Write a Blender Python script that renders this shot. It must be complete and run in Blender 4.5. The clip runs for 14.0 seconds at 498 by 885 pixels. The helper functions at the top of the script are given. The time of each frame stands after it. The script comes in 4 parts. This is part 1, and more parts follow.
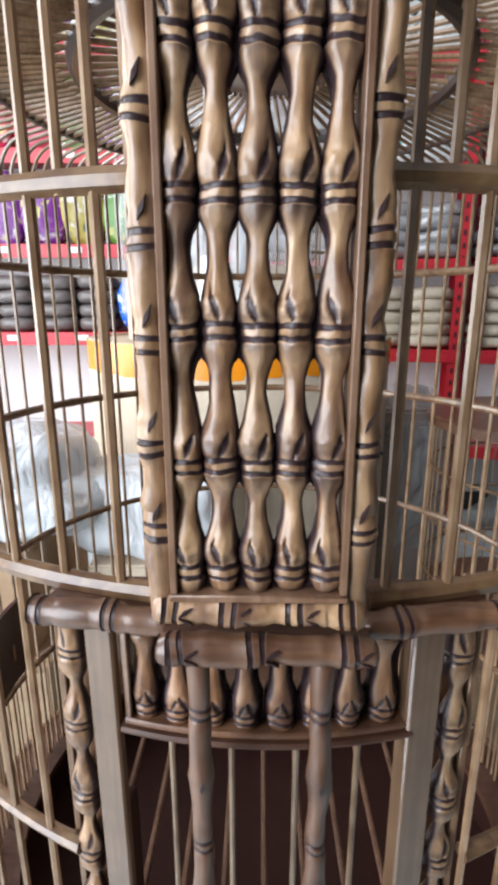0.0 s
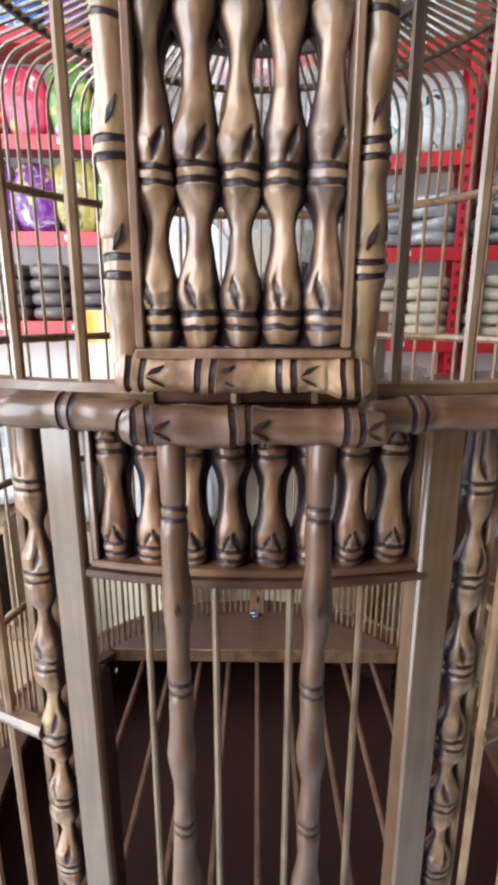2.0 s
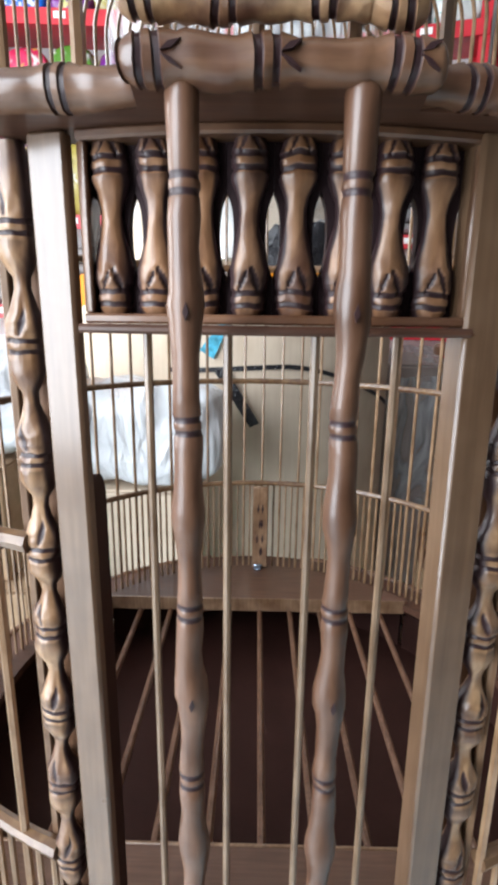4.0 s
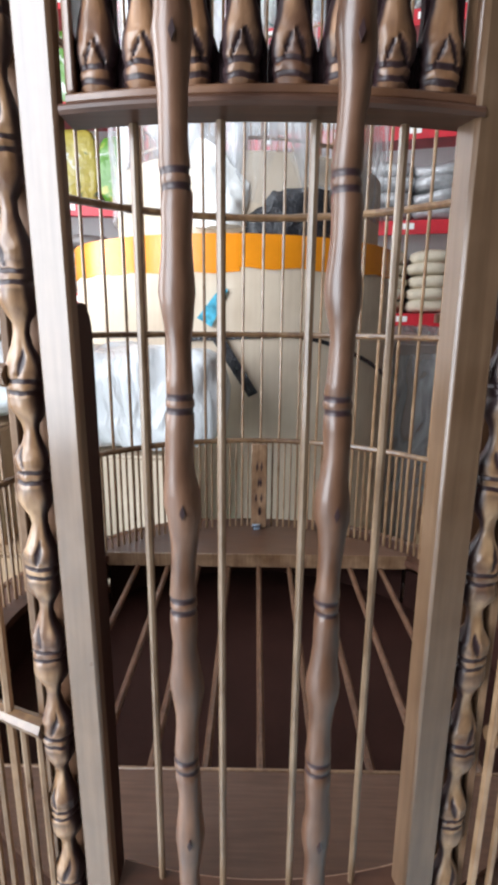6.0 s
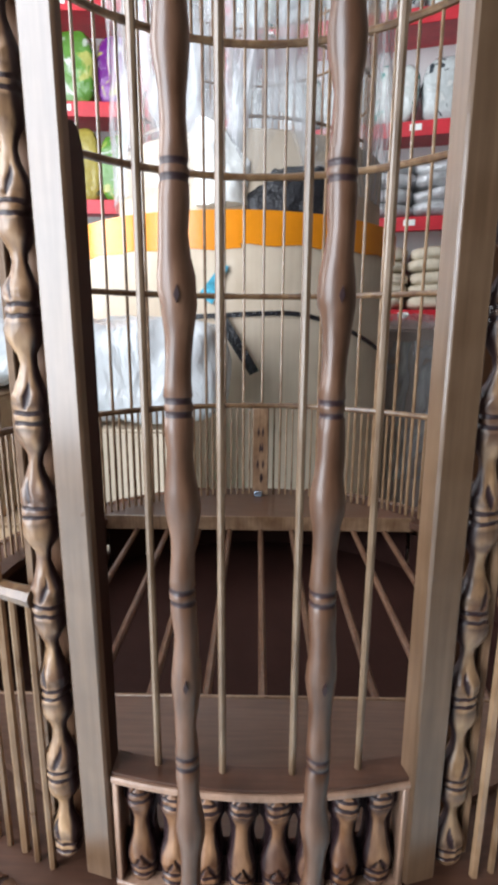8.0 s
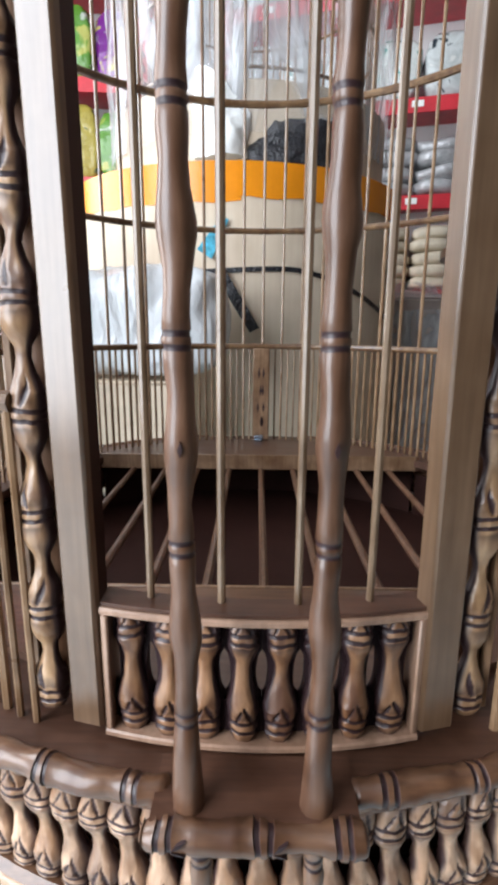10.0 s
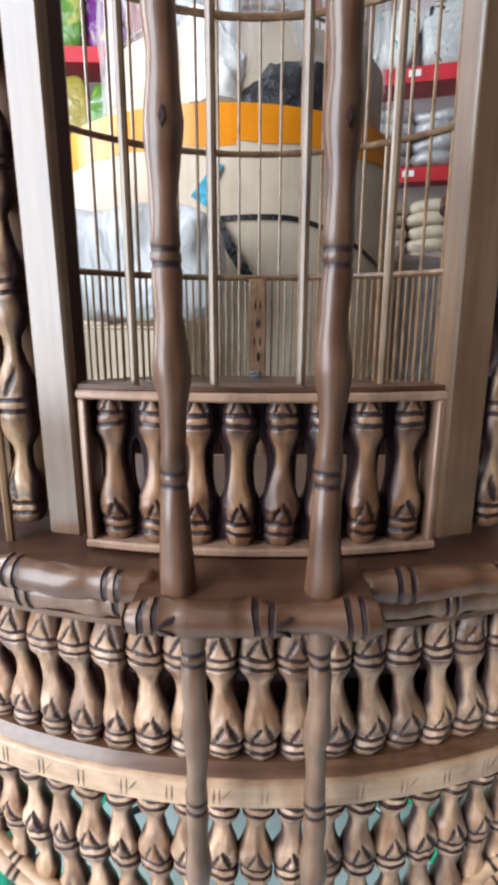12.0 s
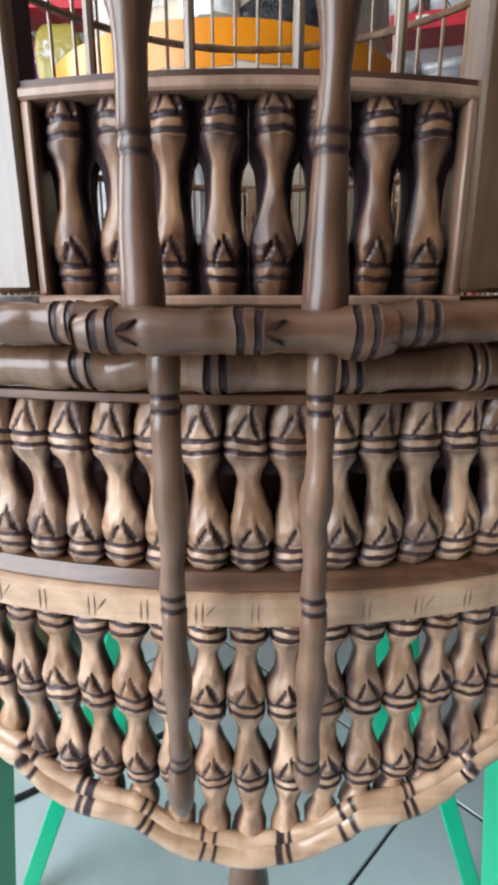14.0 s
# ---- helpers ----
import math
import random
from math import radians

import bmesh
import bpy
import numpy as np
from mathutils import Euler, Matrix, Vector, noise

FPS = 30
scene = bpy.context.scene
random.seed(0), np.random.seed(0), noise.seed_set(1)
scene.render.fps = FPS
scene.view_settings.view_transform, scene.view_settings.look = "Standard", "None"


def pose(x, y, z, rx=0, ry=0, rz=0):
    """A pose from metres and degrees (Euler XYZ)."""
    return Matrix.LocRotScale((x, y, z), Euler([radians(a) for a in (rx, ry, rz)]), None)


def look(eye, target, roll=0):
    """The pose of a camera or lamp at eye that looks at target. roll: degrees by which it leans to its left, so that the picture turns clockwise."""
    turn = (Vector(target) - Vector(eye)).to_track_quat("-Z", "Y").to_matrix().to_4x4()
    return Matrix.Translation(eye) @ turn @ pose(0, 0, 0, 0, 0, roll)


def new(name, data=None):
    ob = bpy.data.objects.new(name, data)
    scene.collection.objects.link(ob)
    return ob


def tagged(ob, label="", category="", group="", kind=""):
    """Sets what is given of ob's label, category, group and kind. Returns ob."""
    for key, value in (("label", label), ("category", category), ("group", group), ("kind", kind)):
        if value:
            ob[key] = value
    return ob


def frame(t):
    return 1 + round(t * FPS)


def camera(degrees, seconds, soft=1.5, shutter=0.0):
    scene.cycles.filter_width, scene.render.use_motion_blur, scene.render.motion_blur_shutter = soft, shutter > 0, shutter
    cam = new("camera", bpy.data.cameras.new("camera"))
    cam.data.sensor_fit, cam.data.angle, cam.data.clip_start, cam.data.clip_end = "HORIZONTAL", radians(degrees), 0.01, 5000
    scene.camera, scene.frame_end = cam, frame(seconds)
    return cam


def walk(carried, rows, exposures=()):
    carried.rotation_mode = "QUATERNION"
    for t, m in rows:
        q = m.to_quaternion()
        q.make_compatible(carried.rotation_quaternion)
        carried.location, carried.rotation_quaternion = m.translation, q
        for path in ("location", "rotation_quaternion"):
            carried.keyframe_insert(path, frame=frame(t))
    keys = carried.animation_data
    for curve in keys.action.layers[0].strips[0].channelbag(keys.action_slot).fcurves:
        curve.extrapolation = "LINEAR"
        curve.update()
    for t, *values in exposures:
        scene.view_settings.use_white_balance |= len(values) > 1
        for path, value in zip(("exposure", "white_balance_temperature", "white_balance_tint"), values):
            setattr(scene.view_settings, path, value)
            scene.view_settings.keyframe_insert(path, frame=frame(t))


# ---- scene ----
cam = camera(51.8, 14.0, soft=4.0)
METRES, EYE, TILT, LEAN, TURN = 0.46, 1.0, -14.7, 0.0, 1.2
ROWS = [
    (0.0, 0.0, 0.0, 0.0, 0.0, 0.0, -0.0),
    (0.5, 0.0021, 0.0231, -0.0391, 0.33, -0.39, -0.09),
    (1.0, 0.0082, 0.0358, -0.075, -0.01, -0.27, 0.18),
    (1.5, 0.0077, 0.0434, -0.1089, -0.18, 0.42, 0.16),
    (2.0, 0.007, 0.0563, -0.1446, -0.4, 0.66, 0.01),
    (2.5, 0.0127, 0.0699, -0.1819, -0.82, 1.14, 0.06),
    (3.0, -0.0033, 0.085, -0.2283, -0.56, 1.23, -0.5),
    (5.5, -0.0018, 0.1305, -0.3886, -0.42, 1.11, -0.67),
    (6.0, 0.0003, 0.1347, -0.4187, -0.53, 1.22, -0.41),
    (6.5, 0.0007, 0.1412, -0.4478, -0.55, 1.37, -0.48),
    (7.0, 0.0009, 0.1455, -0.4736, -0.39, 1.44, -0.27),
    (7.5, 0.0008, 0.1493, -0.5022, -0.58, 2.01, -0.54),
    (8.0, 0.0026, 0.1566, -0.5337, -0.32, 2.26, -0.28),
    (10.5, 0.0017, 0.2123, -0.7092, -0.5, 1.8, -0.46),
    (11.0, 0.0018, 0.226, -0.7484, -0.99, 1.64, -0.31),
    (11.5, 0.0039, 0.2328, -0.7812, -1.34, 1.15, -0.12),
    (12.0, 0.0031, 0.2427, -0.8128, -0.73, 1.15, 0.03),
    (12.5, 0.0036, 0.2545, -0.8447, -0.35, 1.0, 0.28),
    (13.0, 0.0087, 0.269, -0.8748, -0.17, 0.46, 0.38),
    (13.5, 0.0101, 0.2866, -0.9106, -0.02, -0.19, 0.72),
    (14.0, 0.0119, 0.3006, -0.9447, -0.58, -1.08, 0.12),
]
EXPOSURES = [(0.0, 0.05), (1.0, 0.14), (2.0, 0.20), (3.0, 0.32), (5.5, 0.22), (7.0, 0.18), (8.0, 0.12), (11.0, 0.10), (12.5, 0.03), (14.0, -0.12)]
walk(cam, [(t, pose(0, 0, EYE, TILT, LEAN, TURN) @ pose(METRES * x, METRES * y, METRES * z, 90 + pitch, roll, yaw)) for t, x, y, z, yaw, pitch, roll in ROWS], EXPOSURES)

# ---------------- daylight ----------------
world = bpy.data.worlds.new("sky")
scene.world = world
world.use_nodes = True
wn = world.node_tree.nodes
sky = wn.new("ShaderNodeTexSky")
sky.sky_type = "NISHITA"
sky.sun_disc = False
sky.sun_elevation, sky.sun_rotation = radians(48), radians(215)
wn["Background"].inputs[1].default_value = 0.06
world.node_tree.links.new(sky.outputs[0], wn["Background"].inputs[0])


def area(name, eye, target, w, h, power, colour):
    d = bpy.data.lights.new(name, "AREA")
    d.shape, d.size, d.size_y, d.energy, d.color = "RECTANGLE", w, h, power, colour
    ob = new(name, d)
    ob.matrix_basis = look(eye, target)
    return ob


sun_data = bpy.data.lights.new("sun", "SUN")
sun_data.energy, sun_data.angle, sun_data.color = 1.5, radians(10), (1.0, 0.95, 0.88)
sun_ob = new("sun", sun_data)
sun_ob.matrix_basis = look((-2.0, -2.0, 5.2), (0, 0, 0))
# skylight in the two openings of the shop: the corner shop front and the left-hand doorway
area("front_opening_light", (-1.88, -1.02, 1.45), (0.03, 0.16, 1.0), 2.0, 2.5, 152, (0.84, 0.91, 1.0))
area("side_opening_light", (-1.95, 1.05, 1.45), (0.25, 1.55, 1.0), 1.3, 1.7, 60, (0.90, 0.95, 1.0))

# ---------------- materials ----------------


def mat_new(name):
    m = bpy.data.materials.new(name)
    m.use_nodes = True
    return m, m.node_tree.nodes, m.node_tree.links, m.node_tree.nodes["Principled BSDF"]


def ramp(nodes, stops):
    r = nodes.new("ShaderNodeValToRGB")
    e = r.color_ramp.elements
    e[0].position, e[0].color = stops[0][0], (*stops[0][1], 1)
    e[1].position, e[1].color = stops[-1][0], (*stops[-1][1], 1)
    for pos, c in stops[1:-1]:
        k = e.new(pos)
        k.color = (*c, 1)
    return r


def wood(name, light, dark, stain=None, rough=0.40, along="z", scale=1.0, coat=0.6, burnt=True, vary=0.25, ior=1.5, crough=0.15, stains=0.0, facet=0.0):
    """Varnished wood or bamboo: long grain, blotches; 'burn' darkens scorched marks and column sides."""
    m, n, l, b = mat_new(name)
    tc = n.new("ShaderNodeTexCoord")
    mp = n.new("ShaderNodeMapping")
    k = {"z": (420, 420, 26), "x": (26, 420, 420), "y": (420, 26, 420)}[along]
    mp.inputs["Scale"].default_value = [v * scale for v in k]
    l.new(tc.outputs["Object"], mp.inputs["Vector"])
    info = n.new("ShaderNodeObjectInfo")
    off = n.new("ShaderNodeVectorMath")
    off.operation = "MULTIPLY_ADD"
    l.new(info.outputs["Random"], off.inputs[0])
    off.inputs[1].default_value = (37, 17, 53)
    l.new(mp.outputs[0], off.inputs[2])
    grain = n.new("ShaderNodeTexNoise")
    grain.inputs["Scale"].default_value = 1.0
    grain.inputs["Detail"].default_value = 5
    l.new(off.outputs[0], grain.inputs["Vector"])
    blot = n.new("ShaderNodeTexNoise")
    blot.inputs["Scale"].default_value = 60 * scale
    blot.inputs["Detail"].default_value = 3
    off2 = n.new("ShaderNodeVectorMath")
    off2.operation = "ADD"
    l.new(tc.outputs["Object"], off2.inputs[0])
    l.new(info.outputs["Random"], off2.inputs[1])
    l.new(off2.outputs[0], blot.inputs["Vector"])
    r1 = ramp(n, [(0.3, dark), (0.72, light)])
    l.new(grain.outputs["Fac"], r1.inputs[0])
    mix = n.new("ShaderNodeMix")
    mix.data_type, mix.blend_type = "RGBA", "MULTIPLY"
    r2 = ramp(n, [(0.32, (1 - vary * 1.6, 1 - vary * 1.9, 1 - vary * 2.2)), (0.62, (1.0, 1.0, 1.0))])
    l.new(blot.outputs["Fac"], r2.inputs[0])
    mix.inputs[0].default_value = 1.0
    l.new(r1.outputs[0], mix.inputs[6])
    l.new(r2.outputs[0], mix.inputs[7])
    last = mix.outputs[2]
    if stains:
        sn = n.new("ShaderNodeTexNoise")
        sn.inputs["Scale"].default_value = 95
        sn.inputs["Detail"].default_value = 4
        sn.inputs["Distortion"].default_value = 0.6
        mp2 = n.new("ShaderNodeMapping")
        mp2.inputs["Scale"].default_value = (1.0, 1.0, 0.42)
        l.new(off2.outputs[0], mp2.inputs[0])
        l.new(mp2.outputs[0], sn.inputs["Vector"])
        sr = n.new("ShaderNodeMapRange")
        sr.interpolation_type = "SMOOTHSTEP"
        sr.inputs[1].default_value, sr.inputs[2].default_value = 0.44, 0.68
        sr.inputs[3].default_value, sr.inputs[4].default_value = 0.0, stains
        l.new(sn.outputs["Fac"], sr.inputs[0])
        ms = n.new("ShaderNodeMix")
        ms.data_type = "RGBA"
        l.new(sr.outputs[0], ms.inputs[0])
        l.new(last, ms.inputs[6])
        ms.inputs[7].default_value = (0.085, 0.032, 0.022, 1)
        last = ms.outputs[2]
    # each piece a little lighter or darker than the next
    hs = n.new("ShaderNodeHueSaturation")
    mr = n.new("ShaderNodeMapRange")
    mr.inputs[3].default_value, mr.inputs[4].default_value = 0.82, 1.12
    l.new(info.outputs["Random"], mr.inputs[0])
    l.new(mr.outputs[0], hs.inputs["Value"])
    l.new(last, hs.inputs["Color"])
    last = hs.outputs[0]
    if burnt:
        at = n.new("ShaderNodeAttribute")
        at.attribute_name = "burn"
        wob = n.new("ShaderNodeMath")
        wob.operation = "MULTIPLY_ADD"
        l.new(blot.outputs["Fac"], wob.inputs[0])
        wob.inputs[1].default_value = 1.1
        wob.inputs[2].default_value = -0.55
        add = n.new("ShaderNodeMath")
        add.operation = "ADD"
        l.new(at.outputs["Fac"], add.inputs[0])
        l.new(wob.outputs[0], add.inputs[1])
        gate = n.new("ShaderNodeMath")
        gate.operation = "MULTIPLY"
        gate.use_clamp = True
        l.new(add.outputs[0], gate.inputs[0])
        step = n.new("ShaderNodeMapRange")
        step.inputs[1].default_value, step.inputs[2].default_value = 0.02, 0.2
        l.new(at.outputs["Fac"], step.inputs[0])
        l.new(step.outputs[0], gate.inputs[1])
        sharp = n.new("ShaderNodeMapRange")
        sharp.interpolation_type = "SMOOTHSTEP"
        sharp.inputs[1].default_value, sharp.inputs[2].default_value = 0.08, 0.80
        l.new(gate.outputs[0], sharp.inputs[0])
        mb = n.new("ShaderNodeMix")
        mb.data_type = "RGBA"
        l.new(sharp.outputs[0], mb.inputs[0])
        l.new(last, mb.inputs[6])
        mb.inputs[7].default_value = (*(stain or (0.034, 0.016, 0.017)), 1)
        last = mb.outputs[2]
        dull = n.new("ShaderNodeMapRange")
        dull.inputs[3].default_value, dull.inputs[4].default_value = coat, coat * 0.1
        l.new(sharp.outputs[0], dull.inputs[0])
        l.new(dull.outputs[0], b.inputs["Coat Weight"])
    l.new(last, b.inputs["Base Color"])
    rr = n.new("ShaderNodeMapRange")
    rr.inputs[3].default_value, rr.inputs[4].default_value = rough - 0.12, rough + 0.12
    l.new(blot.outputs["Fac"], rr.inputs[0])
    l.new(rr.outputs[0], b.inputs["Roughness"])
    b.inputs["Coat Weight"].default_value = coat
    b.inputs["Coat Roughness"].default_value = crough
    b.inputs["Coat IOR"].default_value = ior
    b.inputs["Specular IOR Level"].default_value = 0.45
    bump = n.new("ShaderNodeBump")
    bump.inputs["Strength"].default_value = 0.25
    bump.inputs["Distance"].default_value = 0.0004
    l.new(grain.outputs["Fac"], bump.inputs["Height"])
    top = bump.outputs[0]
    if facet:
        # shallow knife cuts
        vor = n.new("ShaderNodeTexVoronoi")
        vor.inputs["Scale"].default_value = 210
        mp3 = n.new("ShaderNodeMapping")
        mp3.inputs["Scale"].default_value = (1.0, 1.0, 0.5)
        l.new(off2.outputs[0], mp3.inputs[0])
        l.new(mp3.outputs[0], vor.inputs["Vector"])
        cut = n.new("ShaderNodeBump")
        cut.inputs["Strength"].default_value = facet
        cut.inputs["Distance"].default_value = 0.0022
        l.new(vor.outputs["Distance"], cut.inputs["Height"])
        l.new(top, cut.inputs["Normal"])
        top = cut.outputs[0]
        l.new(top, b.inputs["Coat Normal"])
    l.new(top, b.inputs["Normal"])
    return m


def plain(name, colour, rough=0.5, metal=0.0, var=0.15, scale=8.0, bump=0.15, dist=0.002, spec=0.5, trans=0.0, coat=0.0):
    m, n, l, b = mat_new(name)
    tc = n.new("ShaderNodeTexCoord")
    t1 = n.new("ShaderNodeTexNoise")
    t1.inputs["Scale"].default_value = scale
    t1.inputs["Detail"].default_value = 6
    l.new(tc.outputs["Object"], t1.inputs["Vector"])
    t2 = n.new("ShaderNodeTexNoise")
    t2.inputs["Scale"].default_value = scale * 9
    t2.inputs["Detail"].default_value = 4
    l.new(tc.outputs["Object"], t2.inputs["Vector"])
    r = ramp(n, [(0.3, tuple(c * (1 - var) for c in colour)), (0.7, tuple(min(1, c * (1 + var)) for c in colour))])
    mx = n.new("ShaderNodeMath")
    mx.operation = "MULTIPLY_ADD"
    l.new(t2.outputs["Fac"], mx.inputs[0])
    mx.inputs[1].default_value = 0.4
    l.new(t1.outputs["Fac"], mx.inputs[2])
    sb = n.new("ShaderNodeMath")
    sb.operation = "SUBTRACT"
    l.new(mx.outputs[0], sb.inputs[0])
    sb.inputs[1].default_value = 0.2
    l.new(sb.outputs[0], r.inputs[0])
    l.new(r.outputs[0], b.inputs["Base Color"])
    b.inputs["Roughness"].default_value = rough
    b.inputs["Metallic"].default_value = metal
    b.inputs["Specular IOR Level"].default_value = spec
    b.inputs["Coat Weight"].default_value = coat
    bp = n.new("ShaderNodeBump")
    bp.inputs["Strength"].default_value = bump
    bp.inputs["Distance"].default_value = dist
    l.new(mx.outputs[0], bp.inputs["Height"])
    l.new(bp.outputs[0], b.inputs["Normal"])
    return m


def film_wrap(name, tint, clear, rough=0.12, scale=14.0):
    """Thin crumpled plastic film: partly see-through, with bright creases."""
    m, n, l, b = mat_new(name)
    tc = n.new("ShaderNodeTexCoord")
    mp = n.new("ShaderNodeMapping")
    mp.inputs["Scale"].default_value = (1.0, 1.0, 0.35)
    l.new(tc.outputs["Object"], mp.inputs[0])
    t = n.new("ShaderNodeTexNoise")
    t.inputs["Scale"].default_value = scale
    t.inputs["Detail"].default_value = 8
    t.inputs["Distortion"].default_value = 1.2
    l.new(mp.outputs[0], t.inputs["Vector"])
    bp = n.new("ShaderNodeBump")
    bp.inputs["Strength"].default_value = 0.9
    bp.inputs["Distance"].default_value = 0.02
    l.new(t.outputs["Fac"], bp.inputs["Height"])
    l.new(bp.outputs[0], b.inputs["Normal"])
    b.inputs["Base Color"].default_value = (*tint, 1)
    b.inputs["Roughness"].default_value = rough
    tr = n.new("ShaderNodeBsdfTransparent")
    mx = n.new("ShaderNodeMixShader")
    r = ramp(n, [(0.40, (clear, clear, clear)), (0.66, (clear * 0.25, clear * 0.25, clear * 0.25))])
    l.new(t.outputs["Fac"], r.inputs[0])
    l.new(r.outputs[0], mx.inputs[0])
    l.new(b.outputs[0], mx.inputs[1])
    l.new(tr.outputs[0], mx.inputs[2])
    l.new(mx.outputs[0], n["Material Output"].inputs["Surface"])
    return m


CARVED = wood("carved_bamboo", (0.56, 0.352, 0.192), (0.34, 0.192, 0.10), vary=0.30, stains=0.7, facet=0.24, rough=0.45, coat=0.65, ior=1.6, crough=0.3)
APRONW = wood("pale_carved_bamboo", (0.86, 0.57, 0.375), (0.60, 0.36, 0.225), stain=(0.055, 0.026, 0.025), vary=0.30, stains=0.55, facet=0.42, rough=0.45, coat=0.55, ior=1.55, crough=0.28)
# Warmer CARVED for the small panels, darkened for the shade they stand in.
WARMSHADE = wood("warm_shaded_bamboo", (0.47, 0.255, 0.132), (0.28, 0.138, 0.068), vary=0.30, stains=0.75, facet=0.24, rough=0.45, coat=0.55, ior=1.55, crough=0.28)
BANDW = wood("smooth_pale_bamboo", (0.80, 0.54, 0.35), (0.62, 0.39, 0.24), along="x", vary=0.18, stains=0.25, coat=0.7, ior=1.55, crough=0.2)
PINKW = wood("pale_frame_wood", (0.52, 0.325, 0.225), (0.40, 0.24, 0.16), vary=0.15, stains=0.2, coat=0.4, crough=0.25)
PALE = wood("pale_bamboo", (0.36, 0.225, 0.135), (0.24, 0.14, 0.08), stains=0.3)
FRAMEW = wood("frame_bamboo", (0.31, 0.178, 0.108), (0.20, 0.108, 0.063), stains=0.35)
RODWOOD = wood("turned_brown_wood", (0.205, 0.102, 0.058), (0.115, 0.053, 0.029), rough=0.42, coat=0.5, crough=0.2)
RAILWOOD = wood("brown_varnished_wood", (0.225, 0.112, 0.060), (0.12, 0.056, 0.030), along="x", rough=0.4, coat=0.6, crough=0.2, stains=0.4)
SHELFWOOD = wood("reddish_shelf_wood", (0.13, 0.058, 0.034), (0.08, 0.034, 0.02), along="x", rough=0.5, coat=0.2, crough=0.3)
STILEWOOD = wood("stile_wood", (0.185, 0.108, 0.062), (0.13, 0.074, 0.041), rough=0.34, vary=0.12, coat=0.7, ior=1.62, crough=0.2)
BARWOOD = wood("bamboo_splint", (0.42, 0.268, 0.158), (0.28, 0.17, 0.095), rough=0.32, burnt=False)
DOORBAR = wood("door_bar_bamboo", (0.29, 0.192, 0.118), (0.19, 0.12, 0.07), rough=0.4, burnt=False, coat=0.7)
HOOPWOOD = wood("hoop_bamboo", (0.34, 0.205, 0.105), (0.20, 0.112, 0.055), along="x", rough=0.35, scale=0.7, stains=0.5)
LEDGEWOOD = wood("floor_board_wood", (0.155, 0.078, 0.047), (0.105, 0.05, 0.03), along="x", rough=0.5, burnt=False, vary=0.1)
TRAYWOOD = plain("dark_tray_board", (0.045, 0.018, 0.014), 0.6, spec=0.15, scale=20, bump=0.1, dist=0.0005)
DARKWOOD = wood("dark_inner_board", (0.06, 0.026, 0.017), (0.04, 0.017, 0.011), rough=0.5, burnt=False)
# near-black purple of the backing between carved columns
RECESS = plain("dark_purple_recess", (0.030, 0.015, 0.017), 0.65, spec=0.2, scale=60, bump=0.3, dist=0.0006)
STEEL = plain("clip_metal", (0.45, 0.55, 0.68), 0.25, 0.9, scale=60)

# ---------------- mesh helpers ----------------


